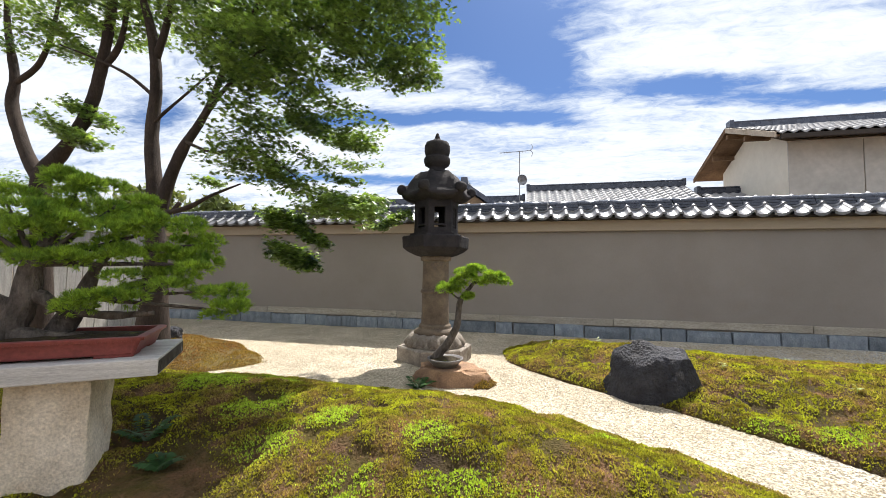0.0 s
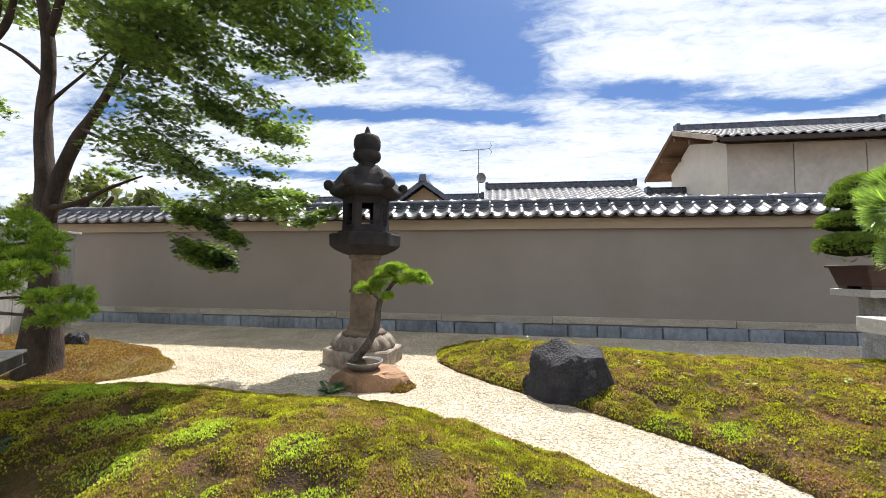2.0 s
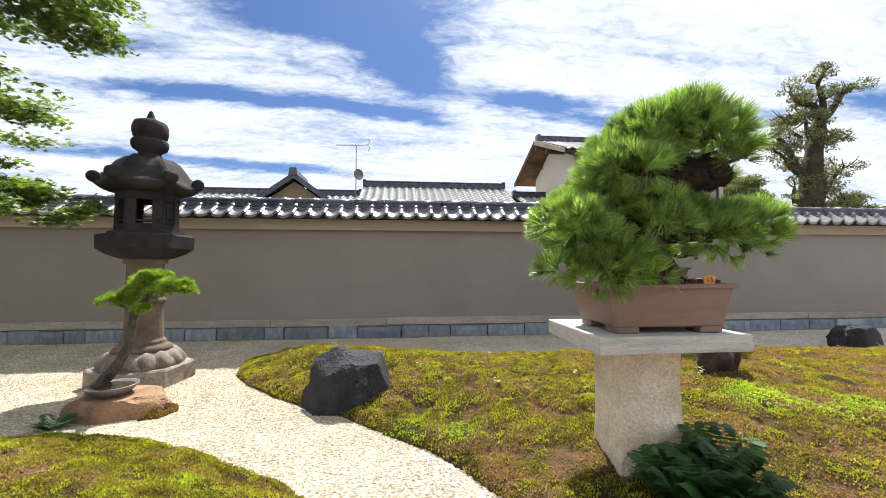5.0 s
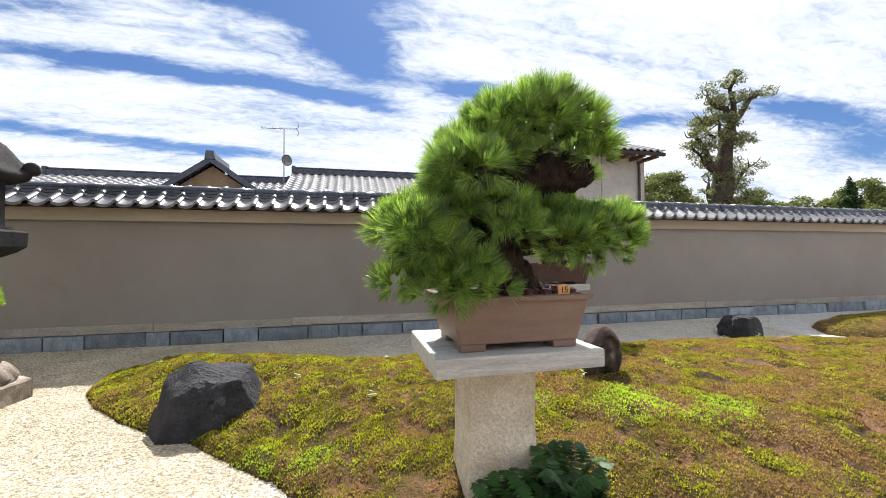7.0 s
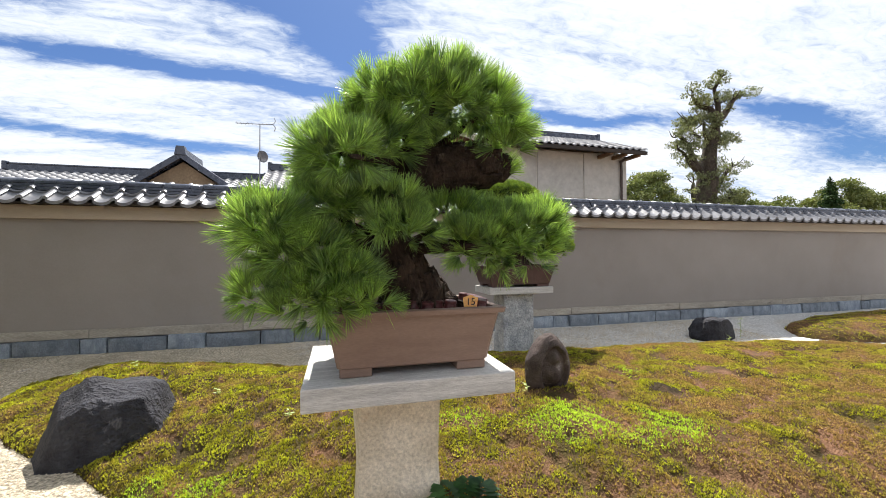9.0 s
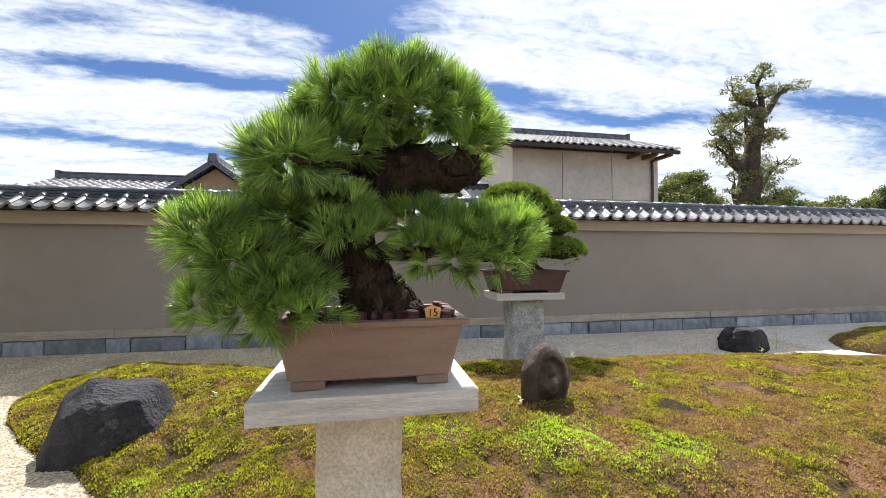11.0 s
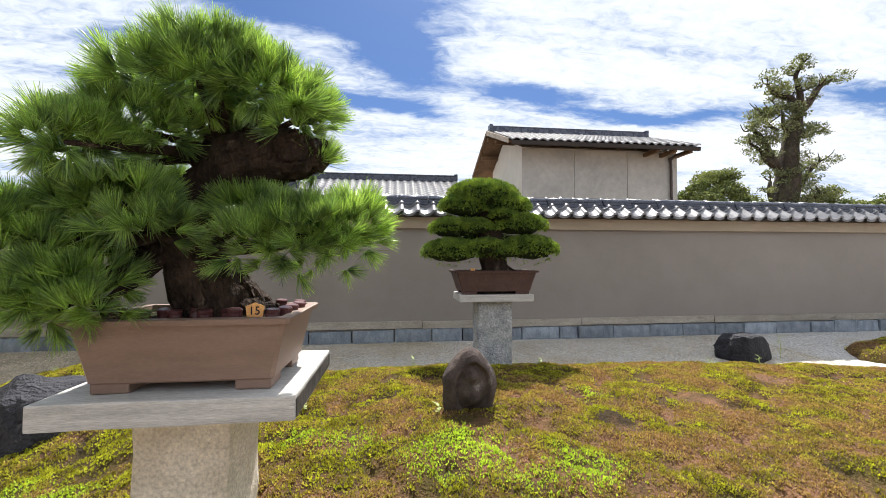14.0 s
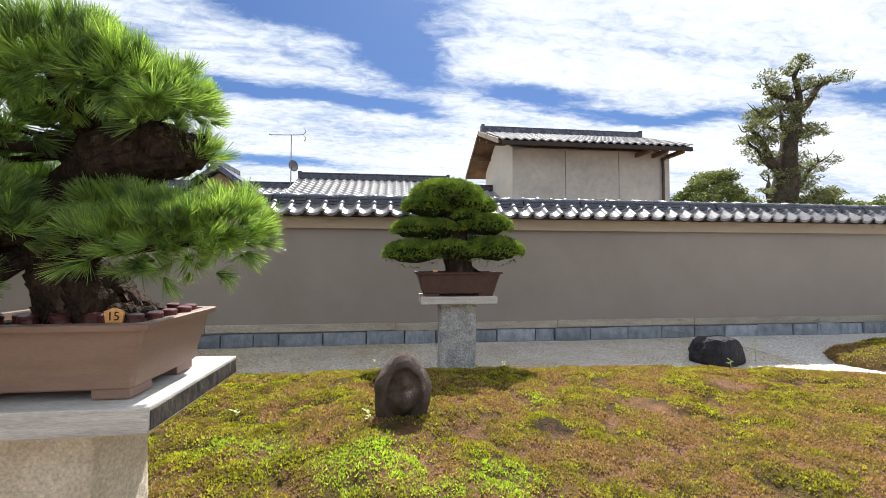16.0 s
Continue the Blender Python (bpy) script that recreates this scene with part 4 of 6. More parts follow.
# ---- bonsai pots ----
def tray_pot(parent, w, d, h, flare, foot, material, rim=0.022, wall_t=0.022):
    """A four-sided flared pot with a rim, four feet and soil; its base at z = 0."""
    bm = bmesh.new()

    def loop(k, z, grow=0.0):
        a, b = w / 2 * k + grow, d / 2 * k + grow
        c = 0.012
        return [bm.verts.new((x, y, z)) for x, y in ((-a + c, -b), (a - c, -b), (a, -b + c), (a, b - c), (a - c, b), (-a + c, b), (-a, b - c), (-a, -b + c))]

    stack = [loop(1, foot), loop(1 + flare * 0.1, foot + 0.006, 0.002), loop(1 + flare * 0.45, h * 0.5), loop(1 + flare * 0.86, h - rim), loop(1 + flare, h - rim + 0.002, 0.010), loop(1 + flare * 1.02, h - 0.003, 0.013),
             loop(1 + flare, h, 0.008), loop(1 + flare, h, -wall_t), loop(1 + flare * 0.9, h - 0.035, -wall_t)]
    for a, b in zip(stack, stack[1:]):
        for i in range(8):
            bm.faces.new((a[i], a[(i + 1) % 8], b[(i + 1) % 8], b[i]))
    bm.faces.new(stack[0][::-1])
    bm.faces.new(stack[-1])
    pot = part("pot", bm, material, parent)
    for sx in (-1, 1):
        for sy in (-1, 1):
            bm = bmesh.new()
            x0, x1 = sorted((sx * w / 2 * 0.995, sx * (w / 2 - w * 0.21)))
            y0, y1 = sorted((sy * d / 2 * 0.99, sy * (d / 2 - d * 0.3)))
            box(bm, (x0, y0, 0.0), (x1, y1, foot + 0.004), 0.005)
            part("foot", bm, material, pot)
    bm = bmesh.new()
    a, b = w / 2 * (1 + flare) - wall_t - 0.003, d / 2 * (1 + flare) - wall_t - 0.003
    n = 14
    gridv = [[bm.verts.new((a * (2 * i / n - 1), b * (2 * j / n - 1), h - 0.026 + 0.030 * (1 - (2 * i / n - 1) ** 2) * (1 - (2 * j / n - 1) ** 2) + 0.006 * noise.noise(Vector((i * 1.7, j * 1.3, w)))))
              for j in range(n + 1)] for i in range(n + 1)]
    for i in range(n):
        for j in range(n):
            bm.faces.new((gridv[i][j], gridv[i + 1][j], gridv[i + 1][j + 1], gridv[i][j + 1]))
    part("soil", bm, SOIL, parent, "dark soil with bits of moss", smooth=True)
    return pot


def needle_tufts(name, pads, density, length, per, width, material, seed, up=0.25, fill=0.25, spread=0.75, under=0.7, low=-0.35):
    """Tufts of needles over the outside of flattened round pads (x, y, z, rx, ry, rz)."""
    r = np.random.RandomState(seed)
    cs, ds = [], []
    for x, y, z, rx, ry, rz in pads:
        k = int(density * (rx * ry + ry * rz + rx * rz) * 4.2)
        d = r.normal(size=(k, 3))
        d /= np.linalg.norm(d, axis=1)[:, None]
        d[:, 2] = np.where((d[:, 2] < low) & (r.uniform(0, 1, k) < under), -d[:, 2], d[:, 2])
        rad = np.where(r.uniform(0, 1, k) < fill, r.uniform(0.35, 0.9, k), r.uniform(0.85, 1.06, k))
        cs.append(np.array([x, y, z]) + d * rad[:, None] * np.array([rx, ry, rz]))
        n = d / np.array([rx, ry, rz])
        n /= np.linalg.norm(n, axis=1)[:, None]
        ds.append(n)
    c, n = np.concatenate(cs), np.concatenate(ds)
    n = n + np.array([0, 0, up]) + r.normal(0, 0.18, n.shape)
    n /= np.linalg.norm(n, axis=1)[:, None]
    k = len(c)
    c, n = np.repeat(c, per, 0), np.repeat(n, per, 0)
    scale = np.repeat(r.uniform(0.75, 1.2, k), per)
    way = n + r.normal(0, spread * 0.55, n.shape)
    way /= np.linalg.norm(way, axis=1)[:, None]
    size = length * scale * r.uniform(0.75, 1.1, len(c))
    side = np.cross(way, r.normal(size=way.shape))
    side /= np.linalg.norm(side, axis=1)[:, None] + 1e-9
    base = c + way * (size * 0.06)[:, None]
    tip = c + way * size[:, None]
    w = side * (width / 2)
    v = np.stack([base - w, base + w, tip + w * 0.35, tip - w * 0.35], 1).reshape(-1, 3)
    return mesh_np(name, v, np.arange(len(v)), 4, material)


def limbs(name, lists, material, parent, rough=0.2, seed=0.0, label="", sides=10, freq=9.0):
    bm = bmesh.new()
    for pts in lists:
        tube(bm, pts, sides, rough, seed, freq)
    return part(name, bm, material, parent, label, smooth=True)


def twigs_to(start, pads, r0, r1, sag=0.0):
    """A branch from a place on the trunk into each pad."""
    out_ = []
    for p in pads:
        a, b = Vector(start), Vector(p[:3])
        mid = (a + b) / 2 + Vector((0, 0, sag))
        out_.append([(*a, r0), (*mid, (r0 + r1) / 2), (*b, r1)])
    return out_


def bark_plates(lists, count, lo, hi, seed, material, parent, stop=1.0):
    """Flaky plates of bark over the limbs (x, y, z, radius), joined."""
    r = np.random.RandomState(seed)
    segs = [(np.array(a), np.array(b)) for pts in lists for a, b in zip(pts, pts[1:])]
    weight = np.array([np.linalg.norm(b[:3] - a[:3]) * (a[3] + b[3]) for a, b in segs])
    pick = r.choice(len(segs), count, p=weight / weight.sum())
    t = r.uniform(0, 1, count)[:, None]
    a, b = np.array([segs[i][0] for i in pick]), np.array([segs[i][1] for i in pick])
    at = a + (b - a) * t
    axis = (b - a)[:, :3]
    axis /= np.linalg.norm(axis, axis=1)[:, None]
    out_ = r.normal(size=(count, 3))
    out_ -= axis * (out_ * axis).sum(1)[:, None]
    out_ /= np.linalg.norm(out_, axis=1)[:, None]
    across = np.cross(axis, out_)
    size = r.uniform(lo, hi, count)
    c = at[:, :3] + out_ * (at[:, 3] * r.uniform(0.86, 1.02, count))[:, None]
    lift = out_ + r.normal(0, 0.25, out_.shape)
    corners = []
    for sx, sy, sz in ((-1, -1, -0.5), (1, -1, -0.5), (1, 1, -0.5), (-1, 1, -0.5), (-0.7, -0.7, 0.5), (0.7, -0.7, 0.5), (0.7, 0.7, 0.5), (-0.7, 0.7, 0.5)):
        j = r.uniform(0.6, 1.3, (count, 3))
        corners.append(c + axis * (sx * size * 1.3 * j[:, 0])[:, None] + across * (sy * size * 0.8 * j[:, 1])[:, None] + lift * (sz * size * 0.8 * j[:, 2])[:, None])
    v = np.stack(corners, 1).reshape(-1, 3)
    quads = np.array([(4, 5, 6, 7), (0, 1, 5, 4), (1, 2, 6, 5), (2, 3, 7, 6), (3, 0, 4, 7)])
    f = (quads[None] + 8 * np.arange(count)[:, None, None]).reshape(-1)
    return part("bark", mesh_np("bark", v, f, 4, material), material, parent, "dark flaking bark plates")


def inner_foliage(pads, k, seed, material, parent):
    """Dark solid cores that stand in for the shade inside clipped pads."""
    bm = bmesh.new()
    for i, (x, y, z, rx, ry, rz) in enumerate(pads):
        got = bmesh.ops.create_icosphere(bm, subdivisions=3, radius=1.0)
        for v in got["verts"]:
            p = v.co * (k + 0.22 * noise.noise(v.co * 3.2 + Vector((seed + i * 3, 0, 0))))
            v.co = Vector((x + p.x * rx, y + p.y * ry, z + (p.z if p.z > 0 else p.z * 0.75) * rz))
    return part("inner_foliage", bm, material, parent, "dark foliage core, coloured for the shade within the pads")


# black pine with tag 15; places relative to the middle of the pot's base
def black_pine():
    ox, oy, oz = 2.662, 2.235, 0.838
    top = empty("black_pine_bonsai", pose(ox, oy, oz), "large black pine bonsai in a tan clay pot", "bonsai")
    tray_pot(top, 0.535, 0.36, 0.232, 0.20, 0.030, POT_TAN)
    world_pads = [(2.60, 2.10, 1.80, 0.16, 0.19, 0.085), (2.76, 2.08, 1.86, 0.16, 0.19, 0.085), (2.92, 2.10, 1.80, 0.14, 0.18, 0.085), (2.72, 2.00, 1.80, 0.17, 0.12, 0.07),
                  (3.01, 2.10, 1.74, 0.085, 0.14, 0.065), (2.50, 2.12, 1.68, 0.15, 0.18, 0.08), (2.41, 2.14, 1.56, 0.13, 0.18, 0.075), (2.40, 2.00, 1.60, 0.12, 0.12, 0.065),
                  (2.36, 2.18, 1.43, 0.13, 0.18, 0.075), (2.51, 2.00, 1.42, 0.13, 0.11, 0.065), (2.17, 2.12, 1.36, 0.11, 0.24, 0.07), (2.28, 2.12, 1.27, 0.13, 0.24, 0.07),
                  (2.40, 2.02, 1.19, 0.11, 0.12, 0.055), (2.96, 2.12, 1.31, 0.14, 0.15, 0.11), (3.08, 2.10, 1.31, 0.15, 0.15, 0.12), (3.17, 2.14, 1.36, 0.10, 0.13, 0.09),
                  (2.84, 2.20, 1.41, 0.12, 0.13, 0.055), (2.34, 2.00, 1.14, 0.12, 0.12, 0.05), (2.46, 1.97, 1.11, 0.10, 0.09, 0.045), (2.60, 1.98, 1.34, 0.12, 0.09, 0.06), (2.88, 2.04, 1.30, 0.12, 0.09, 0.06), (2.62, 2.36, 1.74, 0.20, 0.12, 0.08), (2.42, 2.36, 1.48, 0.18, 0.14, 0.08),
                  (3.00, 2.05, 1.665, 0.06, 0.09, 0.035), (3.03, 2.22, 1.60, 0.05, 0.08, 0.06),
                  (2.18, 2.08, 1.13, 0.12, 0.12, 0.045), (2.30, 2.02, 1.09, 0.12, 0.11, 0.04), (2.20, 2.00, 1.32, 0.08, 0.11, 0.055), (2.43, 1.90, 1.57, 0.09, 0.10, 0.055)]
    pads = [(x - ox, y - oy, z - oz, a, b, c) for x, y, z, a, b, c in world_pads]
    stems = [[(0.06, 0.02, 0.18, 0.150), (0.02, 0.0, 0.27, 0.128), (-0.05, -0.02, 0.40, 0.090), (-0.09, 0.0, 0.54, 0.075), (-0.03, 0.02, 0.68, 0.075), (0.09, -0.02, 0.76, 0.100),
                     (0.22, -0.05, 0.785, 0.092), (0.33, -0.07, 0.785, 0.075), (0.40, -0.08, 0.79, 0.03)],
                    [(-0.03, 0.02, 0.68, 0.05), (0.02, 0.02, 0.84, 0.045), (0.06, 0.0, 0.97, 0.03), (0.09, 0.0, 1.05, 0.015)],
                    [(0.12, 0.0, 0.24, 0.05), (0.17, -0.05, 0.225, 0.03), (0.21, -0.08, 0.21, 0.012)], [(0.02, -0.03, 0.25, 0.045), (-0.03, -0.10, 0.22, 0.025), (-0.06, -0.13, 0.21, 0.01)],
                    [(0.12, 0.05, 0.24, 0.04), (0.18, 0.10, 0.22, 0.015)]]
    bark_plates(stems, 1700, 0.010, 0.030, 61, BARK, top)
    limbs("trunk", stems, BARK, top, 0.45, 3.0, "thick dark fissured leaning trunk", 14, 16.0)
    limbs("branch", twigs_to((-0.08, 0.0, 0.50), [p for p in pads if p[2] < 0.62 and p[0] < 0.0], 0.028, 0.008, -0.02) + twigs_to((-0.04, 0.0, 0.44), [p for p in pads if p[2] < 0.62 and p[0] >= 0.0], 0.026, 0.008)
          + twigs_to((0.03, 0.02, 0.80), [p for p in pads if p[2] >= 0.62], 0.024, 0.007), BARK, top, 0.2, 5.0, sides=7)
    part("needles", needle_tufts("needles", pads, 430, 0.080, 60, 0.0029, NEEDLE, 15, 0.45, 0.14, 0.52), NEEDLE, top, "long fresh green needles in dense tufts")
    return top


black_pine()

def feed_holder():
    bm = bmesh.new()
    rings(bm, [(0.025, 0.0), (0.026, 0.005), (0.0215, 0.028), (0.023, 0.030), (0.023, 0.037), (0.020, 0.040)], 16)
    ob = new("feed_holder", mesh_bm("feed_holder", bm, CAKE, False))
    return tagged(ob, "small maroon plastic fertiliser holder on the soil", "fertiliser holder", "fertiliser holders in the pot")


first = feed_holder()
first.matrix_world = pose(2.80, 2.09, 1.052, 6, 4, 0)
for x, y, a in ((2.71, 2.085, -5), (2.62, 2.085, 3), (2.52, 2.09, -4), (2.42, 2.09, 6), (2.92, 2.085, 4), (2.945, 2.14, -6), (2.95, 2.21, 3), (2.955, 2.29, 5), (2.94, 2.36, -3), (2.86, 2.40, 4), (2.75, 2.40, -4), (2.40, 2.18, 5), (2.665, 2.125, 8), (2.57, 2.13, -7), (2.47, 2.14, 5), (2.76, 2.13, -6)):
    copy_thing(first, pose(x, y, 1.050, a, -a * 0.7, a * 20))


def number_tag():
    ob = empty("number_tag", pose(2.873, 2.060, 1.068, 0, 0, -4) @ Matrix.Scale(1.12, 4), "small house-shaped wooden tag reading 15", "tag")
    bm = bmesh.new()
    out_ = [(-0.022, 0.0), (0.022, 0.0), (0.026, 0.030), (0.0, 0.040), (-0.026, 0.030)]
    f = bm.faces.new([bm.verts.new((x, 0, z)) for x, z in out_])
    got = bmesh.ops.extrude_face_region(bm, geom=[f])
    bmesh.ops.translate(bm, vec=(0, 0.006, 0), verts=[g for g in got["geom"] if isinstance(g, bmesh.types.BMVert)])
    part("plate", bm, TAG, ob)
    cu = bpy.data.curves.new("number", "FONT")
    cu.body, cu.size, cu.align_x, cu.extrude = "15", 0.034, "CENTER", 0.0004
    cu.materials.append(INK)
    txt = new("number", cu)
    txt.parent = ob
    txt.matrix_local = pose(0, -0.0012, 0.006, 90, 0, 0)
    return ob


number_tag()


# dense-padded bonsai on the second stand
def padded_pine():
    ox, oy, oz = 4.335, 4.80, 0.902
    top = empty("padded_pine_bonsai", pose(ox, oy, oz), "dense layered pine bonsai in a dark brown clay pot", "bonsai")
    tray_pot(top, 0.69, 0.39, 0.24, 0.22, 0.028, POT_BROWN)
    pads = [(-0.10, -0.02, 1.00, 0.38, 0.27, 0.19), (-0.30, -0.06, 0.89, 0.27, 0.20, 0.13), (0.16, -0.05, 0.90, 0.24, 0.20, 0.13), (0.28, -0.10, 0.70, 0.28, 0.19, 0.135), (-0.42, -0.06, 0.66, 0.25, 0.19, 0.12), (-0.20, -0.12, 0.68, 0.18, 0.12, 0.09),
            (0.36, -0.12, 0.45, 0.31, 0.20, 0.145), (-0.45, -0.12, 0.42, 0.30, 0.20, 0.14), (-0.10, -0.20, 0.47, 0.20, 0.10, 0.09), (0.08, -0.16, 0.80, 0.14, 0.12, 0.07), (0.10, -0.20, 0.42, 0.18, 0.09, 0.07),
            # no needles on these three: dark fill for the shaded middle
            (0.0, 0.18, 0.78, 0.36, 0.17, 0.17), (0.0, 0.18, 0.54, 0.44, 0.18, 0.13), (-0.02, 0.0, 0.70, 0.22, 0.12, 0.12)]
    # the trunk stays thick high up, so dark bark fills the shaded gaps
    limbs("trunk", [[(0.05, 0, 0.19, 0.16), (0.02, 0, 0.28, 0.14), (0.0, 0, 0.45, 0.135), (-0.03, 0, 0.66, 0.13), (-0.06, 0, 0.88, 0.09), (-0.08, 0, 0.97, 0.02)],
                    [(0.10, 0, 0.26, 0.07), (0.20, -0.02, 0.225, 0.04), (0.29, -0.03, 0.205, 0.015)], [(-0.06, -0.02, 0.24, 0.06), (-0.14, -0.04, 0.21, 0.02)]], BARK, top, 0.25, 8.0, "massive dark flaring trunk", 14, 10.0)
    limbs("branch", twigs_to((-0.02, 0.0, 0.62), pads, 0.035, 0.012), BARK, top, 0.2, 5.0, sides=7)
    inner_foliage(pads, 0.84, 4.0, INNER_SHADE, top)
    part("needles", needle_tufts("needles", pads[:11], 3900, 0.026, 14, 0.0036, NEEDLE_DARK, 25, 0.7, 0.04, 0.8, 0.93, -0.30), NEEDLE_DARK, top, "short dark green needles in flat pads")
    bm = bmesh.new()
    box(bm, (-0.26, -0.17, 0.228), (-0.215, -0.163, 0.262), 0.001)
    part("number_plate", bm, TAG, top, "small pale wooden tag")


padded_pine()


def left_pine():
    m = LEFT @ pose(-0.46, 0.275, 0.645)
    top = empty("white_pine_bonsai", m, "spreading white pine bonsai in a shallow dull-red tray", "bonsai")
    tray_pot(top, 0.70, 0.40, 0.092, 0.08, 0.012, POT_RED, 0.018)
    pads = [(-0.21, 0.0, 0.71, 0.26, 0.16, 0.066), (0.05, 0.02, 0.82, 0.18, 0.15, 0.061), (0.18, 0.05, 0.72, 0.22, 0.16, 0.055), (0.38, 0.02, 0.61, 0.22, 0.15, 0.061), (0.1, -0.08, 0.6, 0.22, 0.13, 0.055),
            (-0.21, -0.08, 0.56, 0.26, 0.14, 0.061), (0.27, -0.06, 0.49, 0.21, 0.13, 0.05), (0.52, -0.05, 0.43, 0.21, 0.13, 0.05), (0.4, -0.08, 0.34, 0.17, 0.12, 0.05), (0.61, -0.12, 0.29, 0.16, 0.11, 0.044),
            (0.25, -0.14, 0.25, 0.21, 0.1, 0.05), (0.68, -0.16, 0.2, 0.13, 0.09, 0.039), (0.01, -0.05, 0.46, 0.17, 0.12, 0.044), (0.55, 0.06, 0.54, 0.16, 0.12, 0.05), (-0.33, 0.1, 0.49, 0.22, 0.15, 0.055)]
    limbs("trunk", [[(-0.20, 0.0, 0.06, 0.10), (-0.17, 0.0, 0.13, 0.066), (-0.12, 0.0, 0.26, 0.052), (-0.10, 0.0, 0.40, 0.046), (-0.05, 0.02, 0.54, 0.036), (-0.05, 0.02, 0.66, 0.02)],
                    [(-0.14, 0, 0.20, 0.045), (-0.30, -0.05, 0.31, 0.032), (-0.42, -0.08, 0.38, 0.02)], [(-0.12, 0, 0.30, 0.035), (0.02, -0.02, 0.22, 0.028), (0.20, -0.06, 0.18, 0.02), (0.40, -0.12, 0.19, 0.01)],
                    [(-0.02, 0.05, 0.06, 0.06), (0.03, 0.05, 0.16, 0.046), (0.08, 0.05, 0.28, 0.036), (0.12, 0.04, 0.40, 0.022), (0.18, 0.02, 0.48, 0.012)],
                    [(-0.20, -0.02, 0.09, 0.05), (-0.32, -0.06, 0.07, 0.02)], [(-0.14, -0.02, 0.09, 0.05), (0.06, -0.04, 0.075, 0.03), (0.20, -0.02, 0.06, 0.012)]], BARK_GREY, top, 0.28, 2.0, "grey silvery branching trunk", 12, 14.0)
    limbs("branch", twigs_to((-0.09, 0.0, 0.42), pads[:8] + pads[12:], 0.018, 0.005) + twigs_to((0.10, -0.02, 0.26), pads[8:12], 0.014, 0.004), BARK_GREY, top, 0.2, 5.0, sides=6)
    r = random.Random(34)
    pads = [(x + r.uniform(-a, a) * 0.85, y + r.uniform(-b, b) * 0.85, z + r.uniform(-0.9, 0.7) * c, a * 0.36, b * 0.40, c * 0.55) for x, y, z, a, b, c in pads for _ in range(6)]
    part("needles", needle_tufts("needles", pads, 2300, 0.030, 18, 0.0028, NEEDLE_SOFT, 35, 0.8, 0.2, 0.75), NEEDLE_SOFT, top, "soft yellow-green needles in airy layers")


left_pine()


def slender_pine():
    ox, oy, oz = -0.80, 3.60, 0.168
    top = empty("slender_pine_bonsai", pose(ox, oy, oz), "slender leaning pine bonsai in a round grey dish", "bonsai")
    bm = bmesh.new()
    rings(bm, [(0.08, 0.0), (0.105, 0.006), (0.15, 0.055), (0.168, 0.075), (0.168, 0.084), (0.157, 0.084), (0.148, 0.068)], 32)
    part("pot", bm, POT_GREY, top, smooth=True)
    bm = bmesh.new()
    rings(bm, [(0.151, 0.060), (0.151, 0.066), (0.10, 0.082), (0.04, 0.095)], 24, wobble=lambda a, z: 1 + 0.02 * math.sin(7 * a))
    part("soil", bm, SOIL, top, smooth=True)
    limbs("trunk", [[(-0.09, 0, 0.06, 0.060), (-0.06, 0, 0.12, 0.046), (0.02, 0, 0.22, 0.039), (0.10, 0, 0.36, 0.034), (0.12, 0, 0.50, 0.029), (0.14, 0, 0.62, 0.025), (0.20, 0, 0.70, 0.020), (0.28, 0, 0.79, 0.014), (0.40, 0, 0.82, 0.008), (0.50, 0, 0.80, 0.005)],
                    [(0.14, 0, 0.62, 0.010), (0.06, -0.02, 0.68, 0.007), (-0.02, -0.03, 0.70, 0.004)], [(0.17, 0, 0.67, 0.008), (0.24, -0.05, 0.64, 0.005)]], BARK_GREY, top, 0.2, 2.0, "thin grey curving trunk", 9, 14.0)
    pads = [(0.30, 0, 0.90, 0.13, 0.11, 0.045), (0.20, 0.02, 0.86, 0.11, 0.10, 0.05), (0.43, 0, 0.85, 0.12, 0.10, 0.045), (0.52, -0.01, 0.81, 0.07, 0.07, 0.035), (0.02, -0.02, 0.73, 0.11, 0.09, 0.045), (0.10, -0.01, 0.78, 0.09, 0.08, 0.04),
            (0.26, -0.06, 0.66, 0.09, 0.06, 0.03), (0.33, -0.02, 0.80, 0.10, 0.09, 0.03)]
    r = random.Random(44)
    pads = [(x + r.uniform(-a, a) * 0.75, y + r.uniform(-b, b) * 0.75, z + r.uniform(-0.6, 0.6) * c, a * 0.42, b * 0.42, c * 0.55) for x, y, z, a, b, c in pads for _ in range(6)]
    part("needles", needle_tufts("needles", pads, 3600, 0.030, 20, 0.0024, NEEDLE_SOFT, 45, 0.6, 0.2, 0.9), NEEDLE_SOFT, top, "bright green needles in small cushions")


slender_pine()


